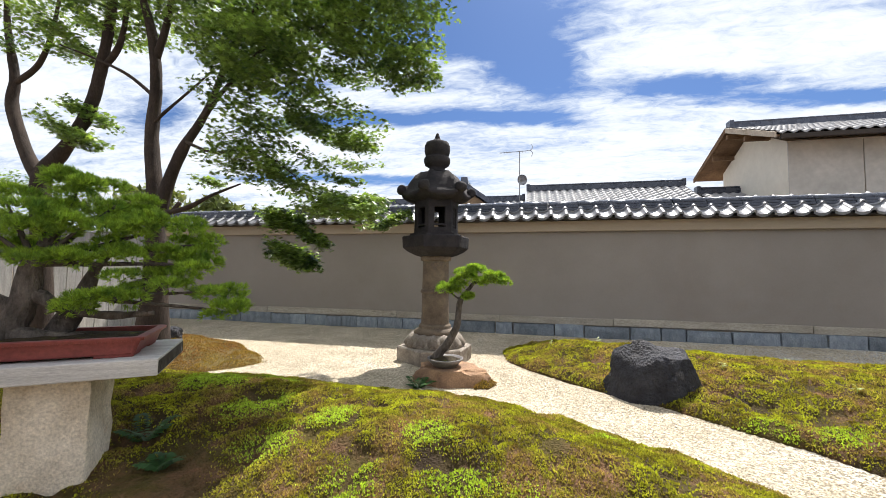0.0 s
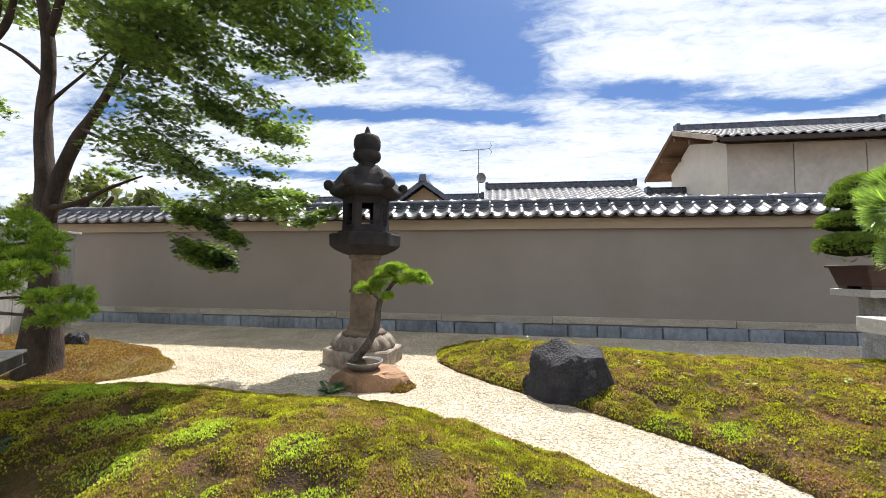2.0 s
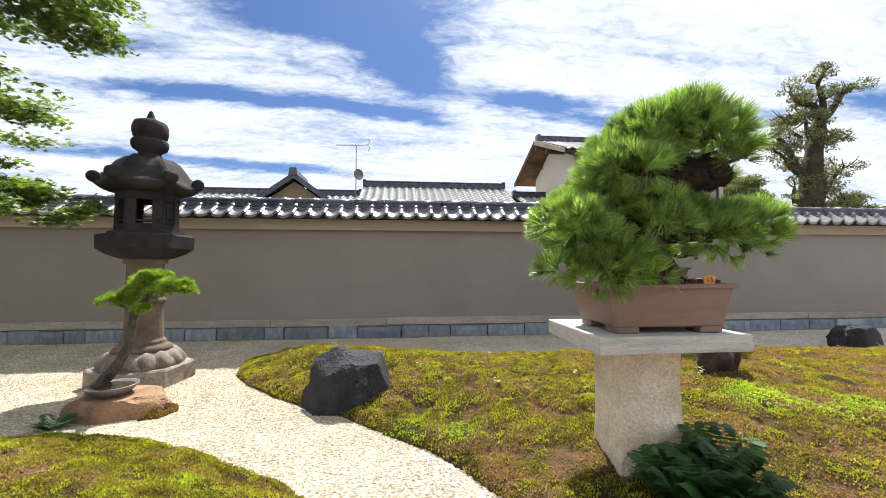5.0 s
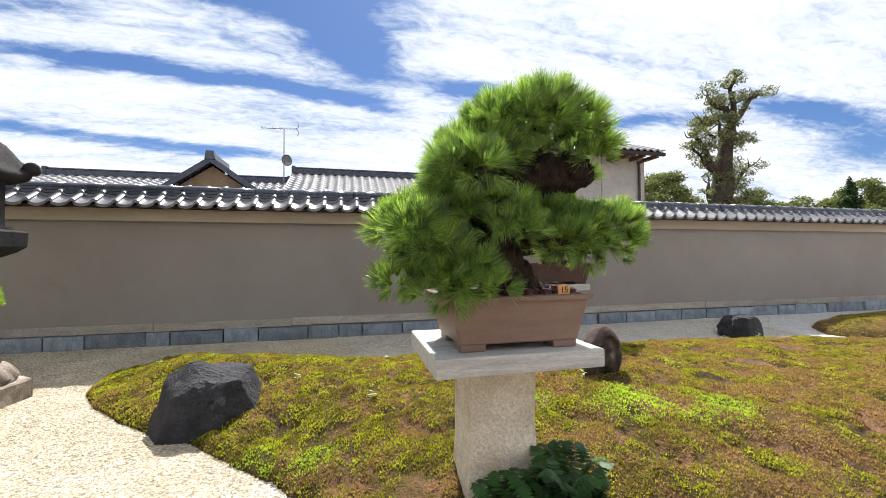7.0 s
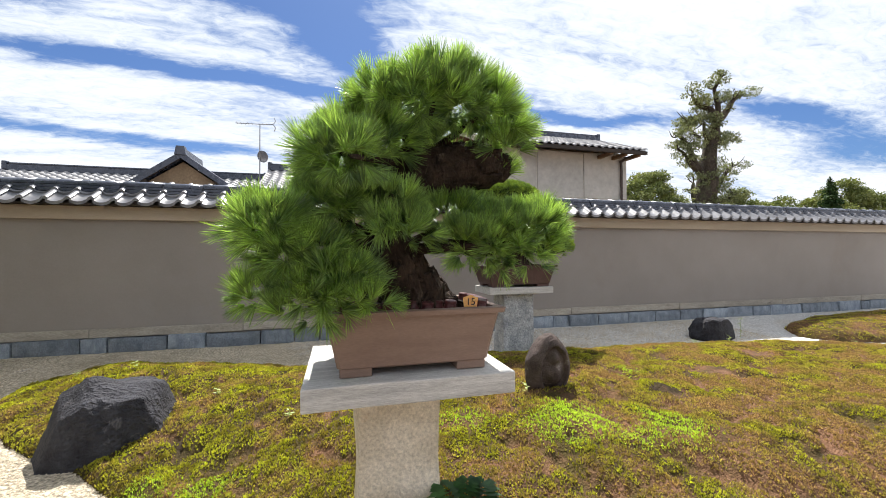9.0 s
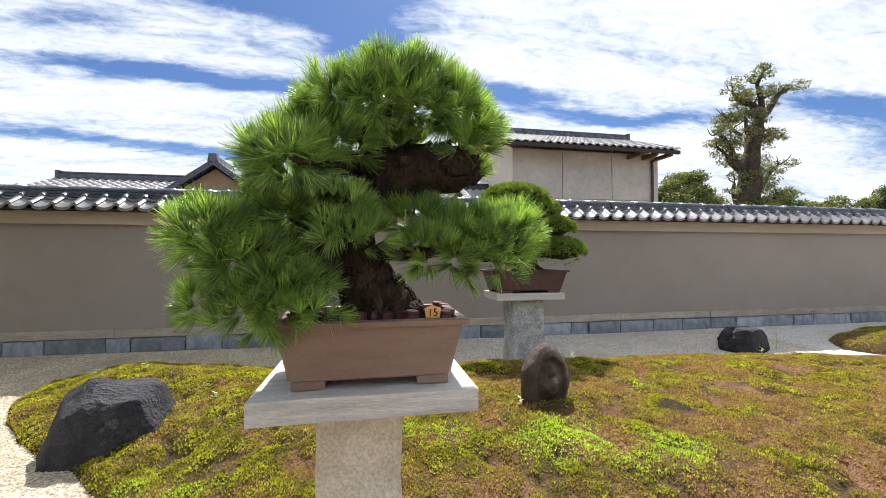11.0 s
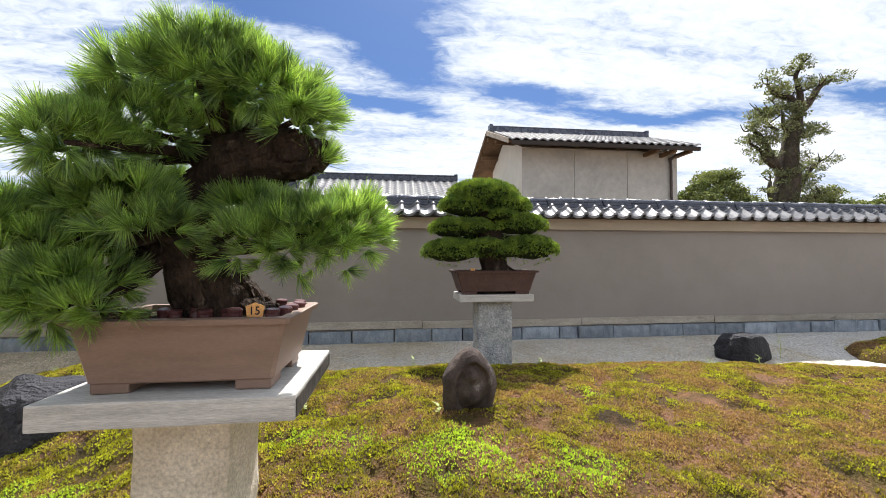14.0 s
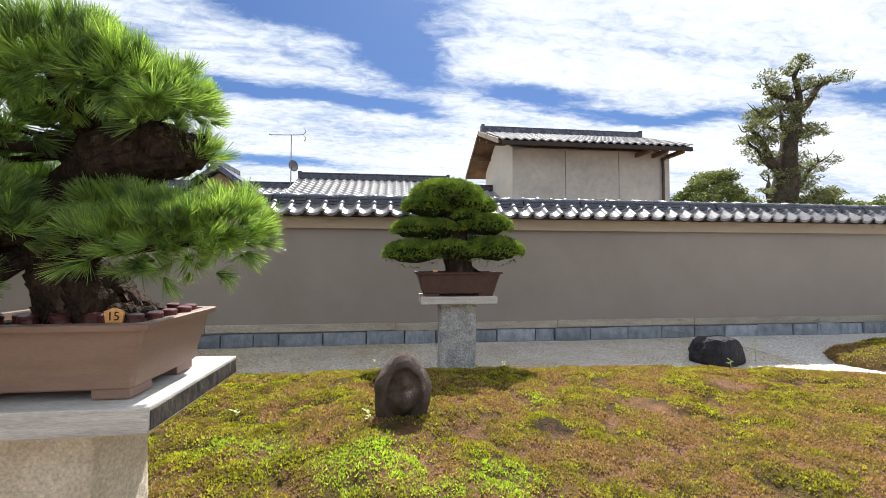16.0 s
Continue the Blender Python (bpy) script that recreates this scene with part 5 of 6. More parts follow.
# ---- maple and its neighbours ----
def leaf_spray(name, clumps, density, size, material, seed):
    """Five-lobed leaves scattered through uneven clumps (x, y, z, rx, ry, rz)."""
    r = np.random.RandomState(seed)
    cs = []
    for x, y, z, rx, ry, rz in clumps:
        k = int(density * (rx * ry * rz) ** 0.62)
        d = r.normal(size=(k, 3))
        d /= np.linalg.norm(d, axis=1)[:, None]
        rad = r.uniform(0.15, 1.0, k) ** 0.55 * (1 + 0.25 * np.sin(d[:, 0] * 5 + x * 9) * np.cos(d[:, 2] * 6 + z * 7))
        cs.append(np.array([x, y, z]) + d * rad[:, None] * np.array([rx, ry, rz]))
    c = np.concatenate(cs)
    # leaves hang in flat layers with gaps between
    gap = np.sin(c[:, 2] * 17 + 2.2 * np.sin(c[:, 0] * 4.1) + 1.7 * np.sin(c[:, 1] * 3.7)) + r.normal(0, 0.42, len(c))
    c = c[gap > 0.10]
    k = len(c)
    a = r.uniform(0, math.tau, k)
    tilt, roll = r.normal(0, 0.5, k), r.normal(0, 0.5, k)
    u = np.stack([np.cos(a), np.sin(a), tilt * 0.7 - 0.15], -1)
    u /= np.linalg.norm(u, axis=1)[:, None]
    w = np.cross(np.stack([roll, tilt * 0.4, np.ones(k)], -1), u)
    w /= np.linalg.norm(w, axis=1)[:, None]
    s = size * r.uniform(0.65, 1.15, k)
    shape = []
    for lobe, ang in ((1.0, 0), (0.38, 22), (0.92, 46), (0.34, 70), (0.68, 98), (0.22, 150), (0.22, 210), (0.68, 262), (0.34, 290), (0.92, 314), (0.38, 338)):
        shape.append((lobe * math.cos(radians(ang)), lobe * math.sin(radians(ang))))
    v = np.stack([c + u * (s * p)[:, None] + w * (s * q)[:, None] for p, q in shape], 1).reshape(-1, 3)
    return mesh_np(name, v, np.arange(len(v)), len(shape), material)


def maple():
    bx, by = -3.86, 3.32
    top = empty("maple_tree", pose(bx, by, 0.0), "spreading green maple with dark forking limbs", "tree")

    def loc(pts):
        return [(x - bx, y - by, z, r * 0.62) for x, y, z, r in pts]

    limbs("trunk", [loc([(-3.88, 3.32, -0.05, 0.36), (-3.88, 3.32, 0.15, 0.28), (-3.87, 3.32, 0.7, 0.20), (-3.90, 3.32, 1.3, 0.15), (-3.98, 3.35, 1.9, 0.125), (-4.12, 3.40, 2.5, 0.105), (-4.10, 3.40, 3.1, 0.095), (-4.2, 3.4, 3.7, 0.08), (-4.45, 3.4, 4.4, 0.06), (-4.6, 3.4, 5.2, 0.03)]),
                    loc([(-4.12, 3.4, 3.4, 0.065), (-3.95, 3.38, 3.9, 0.055), (-3.8, 3.3, 4.6, 0.03)])], BARK_MAPLE, top, 0.12, 4.0, "dark brown main trunk", 14, 5.0)
    limbs("limb", [loc([(-3.90, 3.32, 1.5, 0.12), (-3.80, 3.34, 1.95, 0.10), (-3.66, 3.38, 2.35, 0.085), (-3.40, 3.4, 2.75, 0.06), (-3.1, 3.4, 3.4, 0.045), (-2.7, 3.4, 4.0, 0.03), (-2.3, 3.4, 4.5, 0.015)]),
                   loc([(-3.45, 3.4, 2.65, 0.045), (-3.1, 3.3, 2.9, 0.035), (-2.4, 3.2, 3.3, 0.025), (-1.6, 3.4, 3.5, 0.012)]),
                   loc([(-3.86, 3.30, 1.62, 0.05), (-3.5, 3.3, 1.68, 0.042), (-3.2, 3.3, 1.80, 0.026), (-2.9, 3.35, 1.92, 0.012)]),
                   loc([(-3.6, 3.36, 2.4, 0.03), (-3.2, 3.3, 2.25, 0.022), (-2.6, 3.2, 2.2, 0.014), (-2.1, 3.1, 1.9, 0.008)]),
                   loc([(-4.1, 3.4, 2.95, 0.035), (-4.5, 3.4, 3.25, 0.03), (-5.0, 3.4, 3.5, 0.02), (-5.6, 3.4, 3.75, 0.012)]),
                   loc([(-4.12, 3.4, 2.65, 0.03), (-3.9, 3.35, 2.75, 0.026), (-3.5, 3.3, 2.95, 0.018), (-3.1, 3.2, 3.1, 0.01)])], BARK_MAPLE, top, 0.12, 7.0, sides=9, freq=5.0)
    clumps = [(-2.2, 3.5, 3.3, 0.85, 0.8, 0.40), (-1.6, 3.7, 3.55, 0.75, 0.7, 0.33), (-1.25, 3.7, 3.1, 0.36, 0.4, 0.17), (-2.6, 3.4, 2.75, 0.60, 0.7, 0.36), (-2.1, 3.8, 2.6, 0.50, 0.6, 0.26), (-2.05, 4.3, 2.45, 0.36, 0.4, 0.16),
              (-2.75, 3.3, 2.2, 0.45, 0.5, 0.32), (-2.3, 3.4, 2.0, 0.40, 0.45, 0.24), (-2.05, 3.9, 1.75, 0.36, 0.4, 0.16), (-1.85, 4.3, 1.65, 0.28, 0.3, 0.12),
              (-1.78, 3.1, 1.62, 0.28, 0.3, 0.13), (-1.5, 3.3, 1.58, 0.22, 0.25, 0.09), (-3.0, 3.3, 3.3, 0.50, 0.6, 0.30), (-3.3, 3.4, 3.9, 0.70, 0.7, 0.35), (-2.2, 3.5, 4.1, 1.0, 0.9, 0.45), (-1.2, 3.6, 4.0, 0.7, 0.6, 0.3), (-2.4, 2.9, 3.0, 0.5, 0.45, 0.25),
              (-5.4, 3.5, 2.85, 0.42, 0.4, 0.24), (-5.2, 3.4, 2.55, 0.30, 0.3, 0.12), (-4.9, 3.5, 4.1, 0.8, 0.7, 0.3), (-5.6, 3.4, 3.8, 0.5, 0.5, 0.2), (-4.1, 3.3, 4.6, 1.1, 0.9, 0.4), (-3.6, 3.6, 2.0, 0.2, 0.3, 0.1), (-1.9, 2.6, 4.0, 0.8, 0.5, 0.3)]
    low = [(-2.35, 3.05, 1.72, 0.28, 0.25, 0.20), (-2.28, 3.0, 1.50, 0.26, 0.24, 0.18), (-2.18, 2.95, 1.33, 0.20, 0.2, 0.15), (-2.02, 3.0, 1.42, 0.16, 0.2, 0.12), (-1.72, 3.2, 1.72, 0.30, 0.3, 0.12), (-1.5, 3.4, 1.70, 0.24, 0.25, 0.10), (-1.9, 3.3, 1.95, 0.3, 0.3, 0.14)]
    low = [(x * 1.22, y * 1.22, 1.05 + (z - 1.05) * 1.22, a * 1.15, b, c * 1.2) for x, y, z, a, b, c in low]
    low = [(x, y, z - 0.07, a, b, c) for x, y, z, a, b, c in low] + [(-2.75, 3.75, 1.42, 0.30, 0.25, 0.20), (-2.62, 3.7, 1.28, 0.24, 0.2, 0.14), (-2.2, 3.9, 1.75, 0.32, 0.3, 0.13), (-1.95, 4.0, 1.68, 0.28, 0.25, 0.12)]
    clumps += [(x + 0.24, y, z - (0.13 if x < -2.3 else 0.04), a, b, c) for x, y, z, a, b, c in low] * 2
    part("leaves", leaf_spray("leaves", [(x - bx, y - by, z, a, b, c) for x, y, z, a, b, c in clumps], 19500, 0.044, LEAF, 51), LEAF, top, "small five-lobed green leaves, sunlit yellow at edges")


maple()


def forked_tree():
    bx, by = -5.75, 3.5
    top = empty("forked_tree", pose(bx, by, 0.0), "dark forked tree with bare lower limbs", "tree")

    def loc(pts):
        return [(x - bx, y - by, z, r * 0.72) for x, y, z, r in pts]

    limbs("trunk", [loc([(-5.75, 3.5, -0.05, 0.2), (-5.78, 3.5, 0.8, 0.16), (-5.85, 3.5, 1.6, 0.15), (-5.90, 3.5, 2.15, 0.15), (-5.55, 3.5, 2.5, 0.10), (-5.2, 3.5, 2.95, 0.095), (-5.05, 3.5, 3.5, 0.085), (-4.95, 3.5, 4.2, 0.07), (-4.9, 3.5, 5.0, 0.03)]),
                    loc([(-5.90, 3.5, 2.1, 0.12), (-6.2, 3.5, 2.5, 0.10), (-6.5, 3.5, 3.1, 0.09), (-6.5, 3.5, 3.5, 0.075), (-6.7, 3.5, 4.2, 0.05), (-6.8, 3.5, 5.0, 0.02)]),
                    loc([(-6.5, 3.5, 3.4, 0.05), (-6.1, 3.5, 3.6, 0.045), (-5.9, 3.5, 4.0, 0.035), (-5.8, 3.5, 4.6, 0.02)]), loc([(-5.1, 3.5, 3.4, 0.05), (-4.8, 3.5, 3.7, 0.045), (-4.7, 3.5, 4.3, 0.03)])], BARK_MAPLE, top, 0.12, 9.0, "dark brown forking trunk", 12, 5.0)
    clumps = [(-6.9, 3.6, 2.1, 0.5, 0.5, 0.3), (-7.1, 3.6, 1.7, 0.5, 0.5, 0.25), (-6.6, 3.5, 4.6, 0.8, 0.7, 0.3), (-5.6, 3.5, 4.9, 0.9, 0.8, 0.3), (-6.6, 3.5, 3.9, 0.3, 0.3, 0.12)]
    part("leaves", leaf_spray("leaves", [(x - bx, y - by, z, a, b, c) for x, y, z, a, b, c in clumps], 15000, 0.036, LEAF, 52), LEAF, top)


forked_tree()


# a smooth dark stone at the maple's foot, and the board fence that closes the garden's side
boulder("rock", pose(-4.50, 4.12, 0.19, 0, 0, 10), (0.13, 0.10, 0.12), ROCK, "small dark rounded rock on the dry moss", 11.0)
fence = empty("board_fence", pose(-6.75, 2.0, 0.0), "tall silver-grey vertical board fence", "fence")
bm = bmesh.new()
box(bm, (-0.012, -0.096, 0.0), (0.012, 0.096, 1.62), 0.003)
board = mesh_bm("board", bm, FENCEWOOD)
for i in range(24):
    ob = part("board", board, FENCEWOOD, fence)
    ob.location = (rs.uniform(-0.004, 0.004), -1.0 + i * 0.205, rs.uniform(-0.01, 0.0))
for z in (0.35, 1.3):
    bm = bmesh.new()
    box(bm, (-0.06, -1.1, z), (-0.014, 3.85, z + 0.09), 0.004)
    part("rail", bm, FENCEWOOD, fence)
bm = bmesh.new()
box(bm, (-0.06, -1.12, 1.622), (0.06, 3.87, 1.66), 0.005)
part("coping", bm, FENCEWOOD, fence)

# ---- ferns and weeds ----
def frond_np(r, base, a, lift, length, leaf_len):
    """One arching frond of paired leaflets, as quads."""
    quads = []
    n = 18
    for i in range(1, n):
        u = i / n
        h = lift * math.sin(u * 2.1) * length
        p = np.array(base) + np.array([math.cos(a) * u * length * 0.9, math.sin(a) * u * length * 0.9, h])
        ln = leaf_len * math.sin(math.pi * (0.12 + 0.86 * u)) * r.uniform(0.85, 1.1)
        for s in (-1, 1):
            b = a + s * radians(68)
            d = np.array([math.cos(b), math.sin(b), -0.18 + r.uniform(-0.1, 0.1)])
            w = np.array([math.cos(a), math.sin(a), 0.2]) * leaf_len * 0.17
            quads += [p - w * 0.5, p + d * ln * 0.5 - w, p + d * ln, p + d * ln * 0.5 + w]
    return quads


def fern(x, y, z, count, length, leaf_len, seed, label, up=0.55, spread=(0, math.tau)):
    r = np.random.RandomState(seed)
    ob = empty("fern", pose(x, y, z), label, "fern")
    for i in range(count):
        a = spread[0] + (spread[1] - spread[0]) * (i + r.uniform(0, 0.8)) / count
        q = frond_np(r, (0, 0, 0), a, up * r.uniform(0.7, 1.3), length * r.uniform(0.7, 1.1), leaf_len)
        tagged(part("frond", mesh_np("frond", q, np.arange(len(q)), 4, FERN), FERN, ob), kind="stuff")


for i, (x, y, n, ln) in enumerate(((2.56, 1.97, 10, 0.21), (2.70, 1.90, 12, 0.24), (2.84, 1.97, 10, 0.21), (2.64, 1.80, 9, 0.20), (2.78, 1.82, 9, 0.20))):
    fern(x, y, moss_z(moss_b, x, y) - 0.01, n, ln, 0.085, 60 + i, "dark green fern clump at the foot of the post", 0.85)
for i, (x, y, n, ln) in enumerate(((-2.02, 1.72, 6, 0.20), (-1.72, 1.56, 5, 0.12))):
    fern(x, y, moss_z(moss_a, x, y) - 0.005, n, ln, 0.05, 70 + i, "small pale-backed fern growing beside the stand", 0.5)
fern(-0.98, 3.33, 0.03, 8, 0.17, 0.05, 75, "dark green fern tuft at the foot of the flat rock", 0.5)


def weed(x, y, z, high, seed):
    r = np.random.RandomState(seed)
    ob = empty("weed", pose(x, y, z), "small pale green weed seedling in the moss", "weed", "weeds in the moss")
    bm = bmesh.new()
    tube(bm, [(0, 0, -0.01, 0.0025), (0.006, 0, high * 0.5, 0.002), (0.0, 0.004, high, 0.0012)], 5)
    part("stem", bm, WEED, ob)
    q = []
    for i in range(max(8, int(high * 110))):
        a, h, s = r.uniform(0, math.tau), high * r.uniform(0.25, 1.0), r.uniform(0.016, 0.030)
        p, d, w = np.array([0, 0, h]), np.array([math.cos(a), math.sin(a), r.uniform(-0.1, 0.5)]), np.array([-math.sin(a), math.cos(a), 0])
        q += [p, p + d * s * 0.7 + w * s * 0.4, p + d * s * 1.5, p + d * s * 0.7 - w * s * 0.4]
    part("leaves", mesh_np("leaves", q, np.arange(len(q)), 4, WEED), WEED, ob)


for i, (x, y, hgt, g) in enumerate(((7.98, 5.0, 0.28, 0), (7.30, 4.62, 0.10, moss_b), (3.57, 2.98, 0.06, moss_b), (3.50, 4.75, 0.13, moss_b), (1.55, 3.78, 0.06, moss_b), (1.82, 2.12, 0.08, moss_b), (2.3, 4.3, 0.07, moss_b),
                                    (0.7, 4.6, 0.07, moss_b), (0.2, 4.75, 0.06, moss_b), (4.48, 4.45, 0.09, moss_b), (4.75, 4.5, 0.08, moss_b), (6.6, 4.5, 0.08, moss_b), (8.6, 4.05, 0.08, moss_b), (2.75, 3.3, 0.05, moss_b), (2.1, 3.2, 0.05, moss_b))):
    weed(x, y, gravel_z(np.array(x), np.array(y)).item() if g == 0 else moss_z(g, x, y), hgt, 80 + i)


# ---- houses beyond the wall ----
def tiled_slope(name, parent, shift, label, x0, x1, low, high, pitch=0.30, course=0.27, wave=0.035, lip=0.03):
    """Courses of rolled tiles from the eave (y, z) up to the ridge (y, z)."""
    ly, lz = low
    hy, hz = high
    n = max(2, int(math.hypot(hy - ly, hz - lz) / course))
    cols = max(2, int((x1 - x0) / pitch)) * 6
    xs = np.linspace(x0, x1, cols + 1)
    roll = wave * np.cos((xs - x0) / pitch * math.tau)
    deck = bmesh.new()
    d = [deck.verts.new(q) for q in ((x0, ly, lz - 0.03), (x1, ly, lz - 0.03), (x1, hy, hz - 0.03), (x0, hy, hz - 0.03))]
    deck.faces.new(d)
    roof = part(name, deck, DARKWOOD, parent, label)
    roof.location = shift
    for j in range(n):
        rows3 = []
        for t, up in ((j / n, lip), ((j + 1.12) / n, 0.0), (j / n, lip - 0.045)):
            rows3.append(np.stack([xs, np.full_like(xs, ly + (hy - ly) * t), lz + (hz - lz) * t + roll + up], -1))
        i, m = np.arange(cols), cols + 1
        f = np.concatenate([np.stack([i, i + 1, m + i + 1, m + i], -1), np.stack([2 * m + i, 2 * m + i + 1, i + 1, i], -1)])
        part("tile_course", mesh_np("tile_course", np.concatenate(rows3), f, 4, ROOF, True), ROOF, roof)
    return roof


def ridge_bar(x0, x1, y, z, h=0.26, w=0.16):
    bm = bmesh.new()
    box(bm, (x0, y - w, z - 0.05), (x1, y + w, z + h * 0.65), 0.02)
    box(bm, (x0 + 0.02, y - w * 0.7, z + h * 0.65), (x1 - 0.02, y + w * 0.7, z + h), 0.05)
    for xx in (x0, x1):
        box(bm, (xx - 0.07, y - w * 1.1, z - 0.02), (xx + 0.07, y + w * 1.1, z + h + 0.03), 0.03)
    return bm


def prism(bm, x0, x1, poly):
    """A slab with an outline in y and z, from x0 to x1."""
    a = [bm.verts.new((x0, y, z)) for y, z in poly]
    b = [bm.verts.new((x1, y, z)) for y, z in poly]
    n = len(poly)
    for i in range(n):
        bm.faces.new((a[i], a[(i + 1) % n], b[(i + 1) % n], b[i]))
    bm.faces.new(a)
    bm.faces.new(b[::-1])


house = empty("house", pose(10.5, 16.0, 0), "two-storey grey rendered house with a silver tiled gable roof", "house")
H = Vector((-10.5, -16.0, 0))


def at_house(ob):
    ob.location = H
    return ob


bm = bmesh.new()
prism(bm, 7.72, 13.66, [(14.02, 0), (18.2, 0), (18.2, 5.25), (16.1, 6.24), (14.02, 5.25)])
at_house(part("wall", bm, HOUSE_WHITE, house, "cream rendered gable wall"))
for x0, x1 in ((7.72, 9.63), (9.66, 11.66), (11.69, 13.66)):
    bm = bmesh.new()
    box(bm, (x0, 13.975, 3.46), (x1, 14.018, 5.2), 0.008)
    at_house(part("panel", bm, HOUSE, house, "stained grey concrete panel"))
    bm = bmesh.new()
    box(bm, (x0, 13.975, 0.0), (x1, 14.018, 3.435), 0.008)
    at_house(part("panel", bm, HOUSE, house))
tiled_slope("roof", house, H, "silver-grey pantiles", 6.98, 13.95, (13.15, 5.28), (16.1, 6.46))
bm = bmesh.new()
prism(bm, 7.0, 13.93, [(13.2, 5.16), (13.2, 5.24), (16.1, 6.40), (19.05, 5.24), (19.05, 5.16), (16.1, 6.28)])
at_house(part("eave_deck", bm, TIMBER, house, "brown timber eaves"))
tiled_slope("rear_roof", house, H, "", 6.98, 13.95, (19.1, 5.28), (16.1, 6.46))
at_house(part("ridge", ridge_bar(7.1, 13.85, 16.1, 6.46, 0.24), RIDGE, house))
for lo, hi, material in (((13.14, 5.12), (16.1, 6.30), PALE_BOARD), ((19.1, 5.12), (16.1, 6.30), TIMBER)):
    bm = bmesh.new()
    prism(bm, 6.93, 6.985, [lo, (lo[0], lo[1] + 0.17), (hi[0], hi[1] + 0.19), hi])
    at_house(part("barge_board", bm, material, house))
for yy, zz in ((14.9, 5.68), (16.1, 6.14), (17.3, 5.68)):
    bm = bmesh.new()
    box(bm, (6.98, yy - 0.07, zz - 0.10), (7.73, yy + 0.07, zz + 0.06), 0.01)
    at_house(part("purlin", bm, TIMBER, house))
bm = bmesh.new()
box(bm, (7.1, 13.10, 5.08), (13.9, 13.20, 5.21), 0.01)
at_house(part("gutter", bm, DARKWOOD, house))
for xx in (12.3, 12.95, 13.55):
    bm = bmesh.new()
    box(bm, (xx, 13.2, 5.02), (xx + 0.12, 14.0, 5.16), 0.01)
    at_house(part("rafter", bm, TIMBER, house))
bm = bmesh.new()
tube(bm, [(13.75, 13.2, 5.2, 0.05), (13.62, 13.5, 5.12, 0.05), (13.36, 13.9, 4.95, 0.05), (13.36, 13.9, 4.5, 0.05), (13.36, 13.9, 0.0, 0.05)], 8)
at_house(part("downpipe", bm, PIPE, house))


def low_house(name, x0, x1, low, high, back, label, ridge_h=0.24):
    mid_x, mid_y = (x0 + x1) / 2, high[0]
    top = empty(name, pose(mid_x, mid_y, 0), label, "house")
    shift = Vector((-mid_x, -mid_y, 0))
    tiled_slope("roof", top, shift, "", x0, x1, low, high)
    tiled_slope("rear_roof", top, shift, "", x0, x1, back, high)
    part("ridge", ridge_bar(x0 + 0.05, x1 - 0.05, high[0], high[1], ridge_h), RIDGE, top).location = shift
    bm = bmesh.new()
    prism(bm, x0 + 0.4, x1 - 0.4, [(low[0] + 0.5, 0), (back[0] - 0.5, 0), (back[0] - 0.5, back[1] + 0.1), (high[0], high[1] - 0.15), (low[0] + 0.5, low[1] + 0.1)])
    part("wall", bm, OCHRE, top).location = shift
    return top


low_house("house", -0.25, 5.85, (14.2, 3.25), (17.0, 4.58), (19.8, 3.25), "low house with a broad silver tiled roof and a dark ridge")
low_house("house", 6.25, 8.6, (15.4, 3.6), (17.0, 4.24), (18.6, 3.6), "small lean roof of grey tiles beside the tall house")
left_house = low_house("house", -8.6, -0.35, (14.6, 3.15), (17.3, 4.22), (20.0, 3.15), "long low house with a silver tiled roof and an ochre gable")
# its gable turned to the garden
gx, gy, gz, gb = -2.70, 15.6, 4.62, 1.55
LS = Vector((4.475, -17.3, 0))


def gable_prism(bm, outline, y0, y1):
    a = [bm.verts.new((x, y0, z)) for x, z in outline]
    b = [bm.verts.new((x, y1, z)) for x, z in outline]
    n = len(outline)
    for i in range(n):
        bm.faces.new((a[i], a[(i + 1) % n], b[(i + 1) % n], b[i]))
    bm.faces.new(a)
    bm.faces.new(b[::-1])


bm = bmesh.new()
gable_prism(bm, [(gx - gb + 0.15, 3.2), (gx + gb - 0.15, 3.2), (gx + gb - 0.15, 3.45), (gx, gz - 0.2), (gx - gb + 0.15, 3.45)], gy, 17.2)
part("gable", bm, OCHRE, left_house, "ochre plastered gable").location = LS
for s in (-1, 1):
    bm = bmesh.new()
    gable_prism(bm, [(gx, gz - 0.12), (gx, gz + 0.10), (gx + s * 0.9 * gb, 3.72), (gx + s * 1.12 * gb, 3.50), (gx + s * 1.10 * gb, 3.36), (gx + s * 0.88 * gb, 3.52)], gy - 0.25, 17.2)
    part("gable_roof", bm, RIDGE, left_house).location = LS
bm = bmesh.new()
gable_prism(bm, [(gx - 0.17, gz - 0.02), (gx + 0.17, gz - 0.02), (gx + 0.12, gz + 0.27), (gx - 0.12, gz + 0.27)], gy - 0.3, gy - 0.1)
gable_prism(bm, [(gx - 0.11, gz), (gx + 0.11, gz), (gx + 0.09, gz + 0.22), (gx - 0.09, gz + 0.22)], gy - 0.1, 17.2)
part("gable_crest", bm, RIDGE, left_house).location = LS
for s in (-1, 1):
    bm = bmesh.new()
    box(bm, (gx + s * 1.1 - 0.10, gy - 0.22, 3.62), (gx + s * 1.1 + 0.10, gy, 3.76), 0.01)
    part("purlin", bm, DARKWOOD, left_house).location = LS


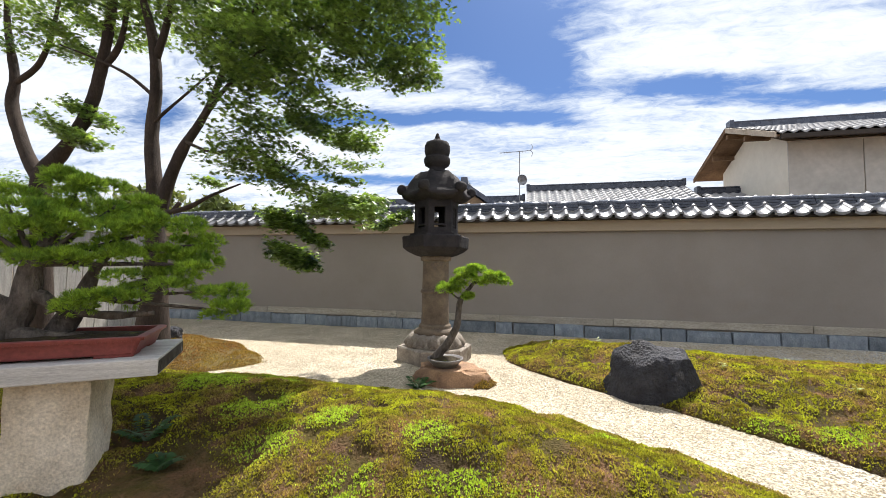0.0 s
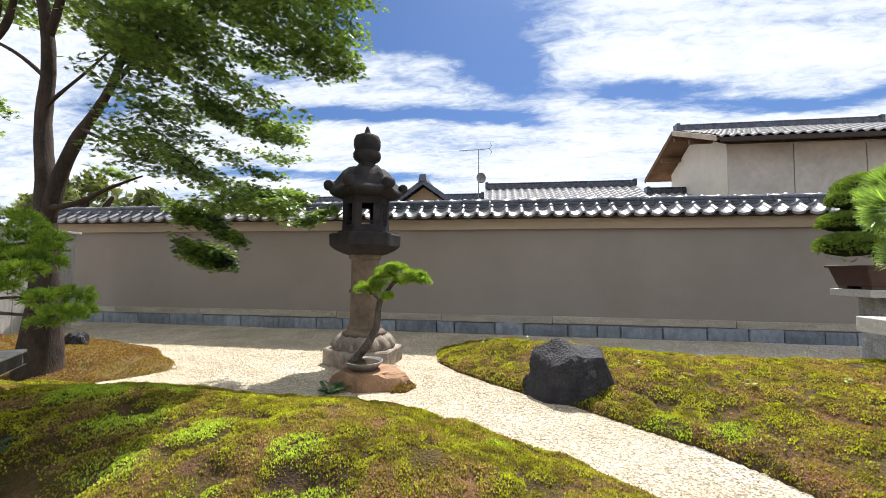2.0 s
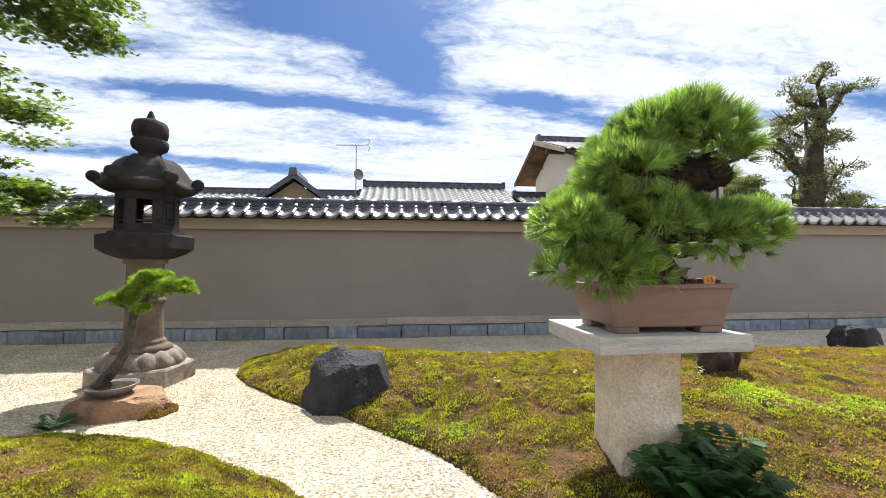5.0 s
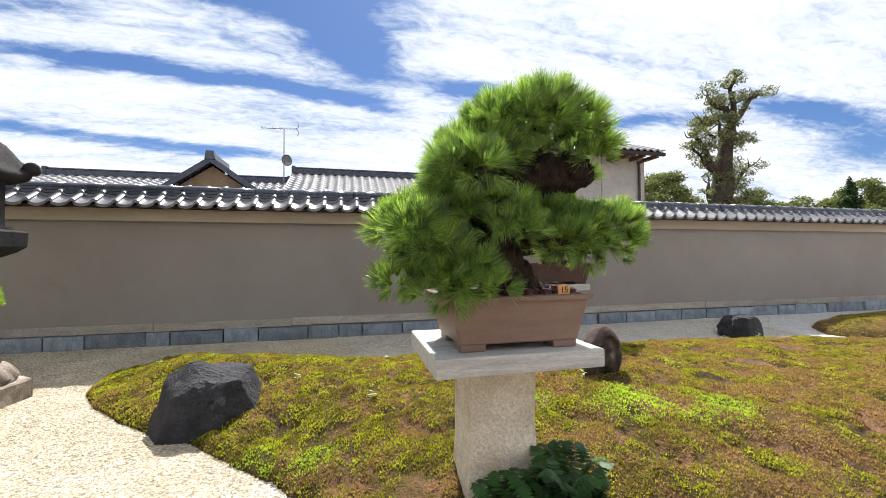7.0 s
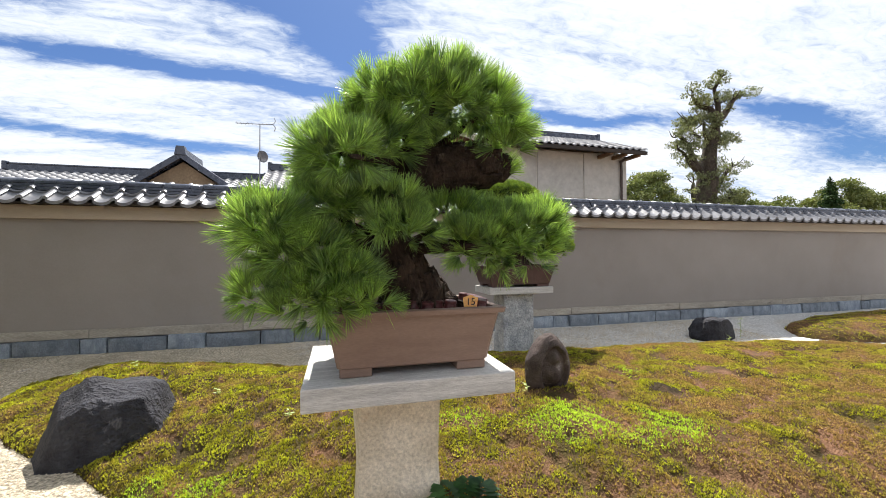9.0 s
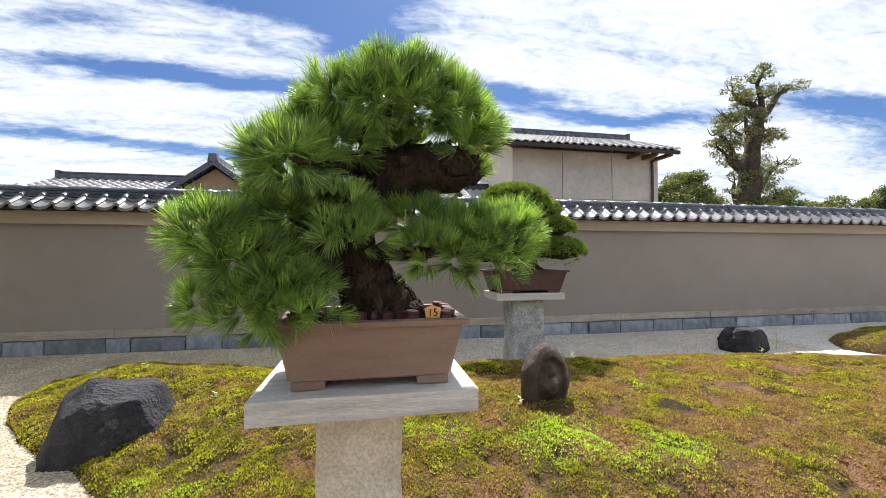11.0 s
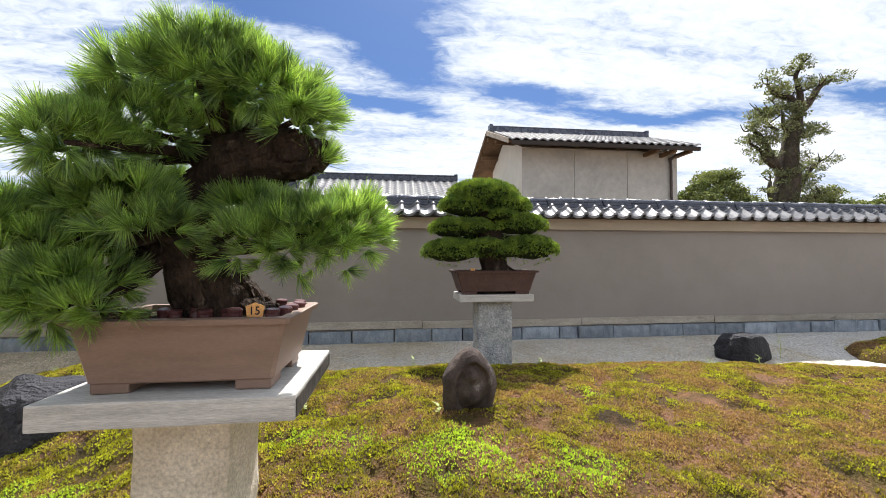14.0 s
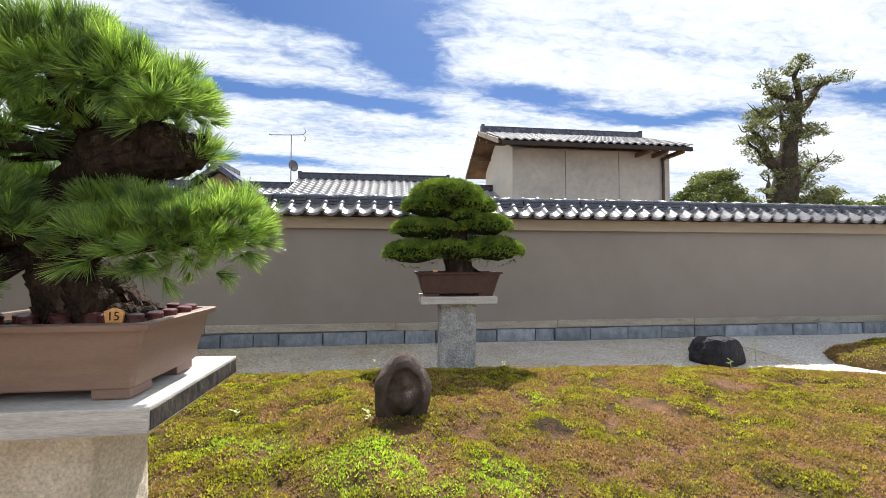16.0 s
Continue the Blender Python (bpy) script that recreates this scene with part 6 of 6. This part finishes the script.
def aerial():
    top = empty("television_aerial", pose(-0.56, 16.9, 4.3), "grey television aerial with a round dish on a mast", "aerial")
    bm = bmesh.new()
    tube(bm, [(0, 0, -0.6, 0.022), (0, 0, 0.8, 0.022), (0, 0, 1.98, 0.018)], 8)
    part("mast", bm, METAL, top)
    bm = bmesh.new()
    tube(bm, [(-0.85, 0, 1.98, 0.016), (0.0, 0, 2.0, 0.016), (0.48, 0, 2.03, 0.016)], 6)
    part("boom", bm, METAL, top)
    for i in range(9):
        bm = bmesh.new()
        tube(bm, [(-0.8 + i * 0.13, -0.16, 1.99, 0.006), (-0.8 + i * 0.13, 0.16, 1.99, 0.006)], 5)
        part("element", bm, METAL, top)
    bm = bmesh.new()
    for s in (-1, 1):
        tube(bm, [(0.46, 0, 2.03, 0.014), (0.55, 0.02, 2.03 + s * 0.12, 0.014), (0.50, 0.04, 2.03 + s * 0.26, 0.012)], 6)
    part("reflector", bm, METAL, top)
    bm = bmesh.new()
    rings(bm, [(0.03, 0.05), (0.12, 0.03), (0.19, -0.01), (0.22, -0.05), (0.225, -0.055), (0.19, -0.02), (0.10, 0.015)], 24)
    bmesh.ops.transform(bm, matrix=pose(0.14, -0.05, 0.75, -70, 0, -25), verts=bm.verts)
    part("dish", bm, METAL, top, smooth=True)


aerial()


# ---- distant trees ----
def far_leaves(clumps, density, size, material, seed):
    r = np.random.RandomState(seed)
    cs = []
    for x, y, z, rx, ry, rz in clumps:
        k = int(density * (rx * ry + rx * rz + ry * rz))
        d = r.normal(size=(k, 3))
        d /= np.linalg.norm(d, axis=1)[:, None]
        rad = r.uniform(0.45, 1.05, k) * (1 + 0.22 * np.sin(5 * d[:, 0] + x) * np.cos(4 * d[:, 2] + z))
        cs.append(np.array([x, y, z]) + d * rad[:, None] * np.array([rx, ry, rz]))
    c = np.concatenate(cs)
    u, w = r.normal(size=c.shape), r.normal(size=c.shape)
    u /= np.linalg.norm(u, axis=1)[:, None]
    w -= u * (w * u).sum(1)[:, None]
    w /= np.linalg.norm(w, axis=1)[:, None]
    s = (size * r.uniform(0.6, 1.3, len(c)))[:, None]
    v = np.stack([c - u * s, c + w * s * 0.45, c + u * s, c - w * s * 0.45], 1).reshape(-1, 3)
    return mesh_np("leaves", v, np.arange(len(v)), 4, material)


def big_tree():
    bx, by = 36.3, 30.3
    top = empty("old_tree", pose(bx, by, 0), "huge old pollarded tree with bare limbs and sparse leaves", "tree")
    def slim(pts):
        return [(x * 0.84, y, z * 0.95, w) for x, y, z, w in pts]

    limbs("trunk", [slim([(0, 0, -0.2, 1.9), (0, 0, 3, 1.5), (0.1, 0, 6.5, 1.1), (0.5, 0, 10, 0.8), (1.3, 0, 13, 0.55), (1.9, 0, 15, 0.42)])], BARK_OLD, top, 0.34, 1.0, "thick gnarled brown trunk", 14, 0.9)
    arms = [[(0.2, 0, 9.0, 0.40), (-1.1, 0, 10.2, 0.32), (-2.0, 0.2, 12.2, 0.22), (-3.4, 0, 13.0, 0.12)], [(-0.5, 0, 9.4, 0.3), (-1.9, 0, 10.4, 0.25), (-2.6, 0, 11.2, 0.14), (-3.6, 0, 11.7, 0.07)],
            [(0.9, 0, 12.5, 0.25), (0.2, 0, 13.6, 0.2), (0.1, 0, 14.4, 0.12)], [(1.9, 0, 14.7, 0.42), (1.0, 0, 16.0, 0.32), (-0.4, 0.3, 16.6, 0.22), (-1.6, 0, 17.2, 0.1)], [(1.9, 0, 14.8, 0.42), (3.2, 0, 15.8, 0.32), (4.4, 0, 17.2, 0.2), (5.6, 0, 17.8, 0.1)],
            [(1.9, 0, 14.8, 0.35), (2.2, 0, 16.6, 0.25), (1.7, 0, 18.2, 0.15), (2.6, 0, 19.4, 0.07)], [(1.2, 0, 12.9, 0.2), (2.6, 0, 12.6, 0.16), (3.8, 0, 13.0, 0.08)], [(0.8, 0, 7.2, 0.3), (2.2, 0, 8.4, 0.25), (3.2, 0, 9.6, 0.18), (4.2, 0, 10.3, 0.08)],
            [(0.9, 0, 5.6, 0.3), (2.0, 0, 6.6, 0.24), (3.4, 0, 6.9, 0.16), (4.3, 0, 7.5, 0.08)], [(1.0, 0, 5.0, 0.28), (2.4, 0, 5.4, 0.22), (3.8, 0, 4.8, 0.12)], [(-0.9, 0, 6.0, 0.3), (-1.6, 0, 7.3, 0.22), (-1.5, 0, 8.4, 0.12)],
            [(-0.5, 0, 13.0, 0.16), (-1.6, 0, 13.6, 0.12), (-2.4, 0, 14.6, 0.06)], [(1.3, 0, 15.3, 0.2), (-0.2, 0, 15.0, 0.16), (-1.6, 0, 14.6, 0.08)]]
    r = random.Random(9)
    for pts in arms:
        thin = []
        for p in pts[1:]:
            for _ in range(3):
                a, l = r.uniform(0, math.tau), r.uniform(0.7, 1.5)
                q = (p[0] + math.cos(a) * l * 0.5, p[1] + math.sin(a) * l * 0.5, p[2] + r.uniform(0.0, 0.5))
                thin.append([(*p[:3], 0.07), (*q, 0.045), (q[0] + math.cos(a + 0.6) * l * 0.5, q[1], q[2] + r.uniform(0.1, 0.7), 0.015)])
        limbs("limb", [slim(p) for p in [pts] + thin], BARK_OLD, top, 0.25, pts[0][2], sides=7, freq=1.4)
    clumps = []
    for pts in arms:
        for k, p in enumerate(pts[1:]):
            for _ in range(3 if k else 2):
                s = r.uniform(0.45, 1.0)
                clumps.append((p[0] * 0.84 + r.uniform(-0.9, 0.9), p[1] + r.uniform(-0.9, 0.9), p[2] * 0.95 + r.uniform(-0.2, 0.7), s, s, s * 0.55))
    for z in (4.5, 5.5, 6.4, 7.5, 8.6, 10.0, 11.4, 12.6):
        clumps.append((r.uniform(-1.3, 1.3) + z * 0.06, -0.9, z, 0.8, 0.5, 0.6))
    clumps += [(-3.2, 0.6, 6.4, 1.3, 1.2, 0.8), (-2.2, 0, 5.6, 1.2, 1.0, 0.9), (-1.2, -0.8, 5.2, 1.2, 1.0, 0.9)]
    part("leaves", far_leaves(clumps, 170, 0.105, FAR_GREY, 91), FAR_GREY, top, "sparse grey-green leaves")


big_tree()


def round_tree(x, y, high, wide, seed, material=FAR_LEAF, label="rounded green broadleaf tree beyond the wall"):
    r = random.Random(seed)
    top = empty("broadleaf_tree", pose(x, y, 0), label, "tree", "trees beyond the wall")
    limbs("trunk", [[(0, 0, -0.2, 0.3), (0.1, 0, high * 0.4, 0.22), (0, 0.1, high * 0.75, 0.1)]], BARK_MAPLE, top, 0.15, seed, sides=8, freq=1.5)
    limbs("limb", [[(0.05, 0, high * 0.35, 0.15), (s * wide * 0.4, 0, high * 0.6, 0.1), (s * wide * 0.7, 0, high * 0.75, 0.05)] for s in (-1, 1)], BARK_MAPLE, top, 0.15, seed, sides=7, freq=1.5)
    clumps = []
    for _ in range(20):
        a, d = r.uniform(0, math.tau), r.uniform(0, 0.8) ** 0.6
        s = wide * r.uniform(0.18, 0.34)
        clumps.append((math.cos(a) * d * wide, math.sin(a) * d * wide, high * (0.92 - 0.42 * d ** 1.5) - s * 0.5 + r.uniform(-0.08, 0.04) * high, s, s, s * 0.62))
    part("leaves", far_leaves(clumps, 250, 0.125, material, seed), material, top)


for i, (x, y, hgt, wd) in enumerate(((27.5, 30.0, 6.6, 1.9), (30.6, 31.5, 7.6, 2.4), (33.2, 33.0, 6.6, 2.2), (40.5, 33.5, 5.6, 2.4), (44.0, 33.5, 6.8, 2.6), (47.5, 34.0, 6.0, 2.4), (50.5, 33.5, 6.3, 2.3), (56.5, 33.0, 6.8, 2.5), (60.0, 33.0, 8.2, 2.6), (64.5, 33.0, 7.6, 3.0), (70.0, 32.0, 8.0, 3.0), (76.0, 31.0, 8.0, 3.0))):
    round_tree(x, y, hgt * 1.32, wd * 1.5, 100 + i, FAR_LEAF)


def conifer(x, y, high, wide, seed):
    top = empty("conifer", pose(x, y, 0), "dark narrow cone-shaped conifer beyond the wall", "tree")
    limbs("trunk", [[(0, 0, -0.2, 0.22), (0, 0, high * 0.5, 0.13), (0, 0, high * 0.97, 0.02)]], BARK_MAPLE, top, 0.1, seed, sides=7)
    r = random.Random(seed)
    clumps = []
    for k in range(34):
        u = k / 34
        a = k * 2.4
        w = wide * (1 - u) ** 0.8 * r.uniform(0.75, 1.0)
        clumps.append((math.cos(a) * w * 0.55, math.sin(a) * w * 0.55, high * (0.12 + 0.86 * u), w * 0.55 + 0.1, w * 0.55 + 0.1, 0.55))
    part("leaves", far_leaves(clumps, 170, 0.16, CONIFER, seed), CONIFER, top)


conifer(54.3, 30.8, 9.6, 2.4, 120)
conifer(63.0, 36.0, 9.8, 1.6, 122)
round_tree(-8.5, 9.0, 3.4, 1.2, 131)
round_tree(-12.0, 10.0, 4.2, 1.6, 132)
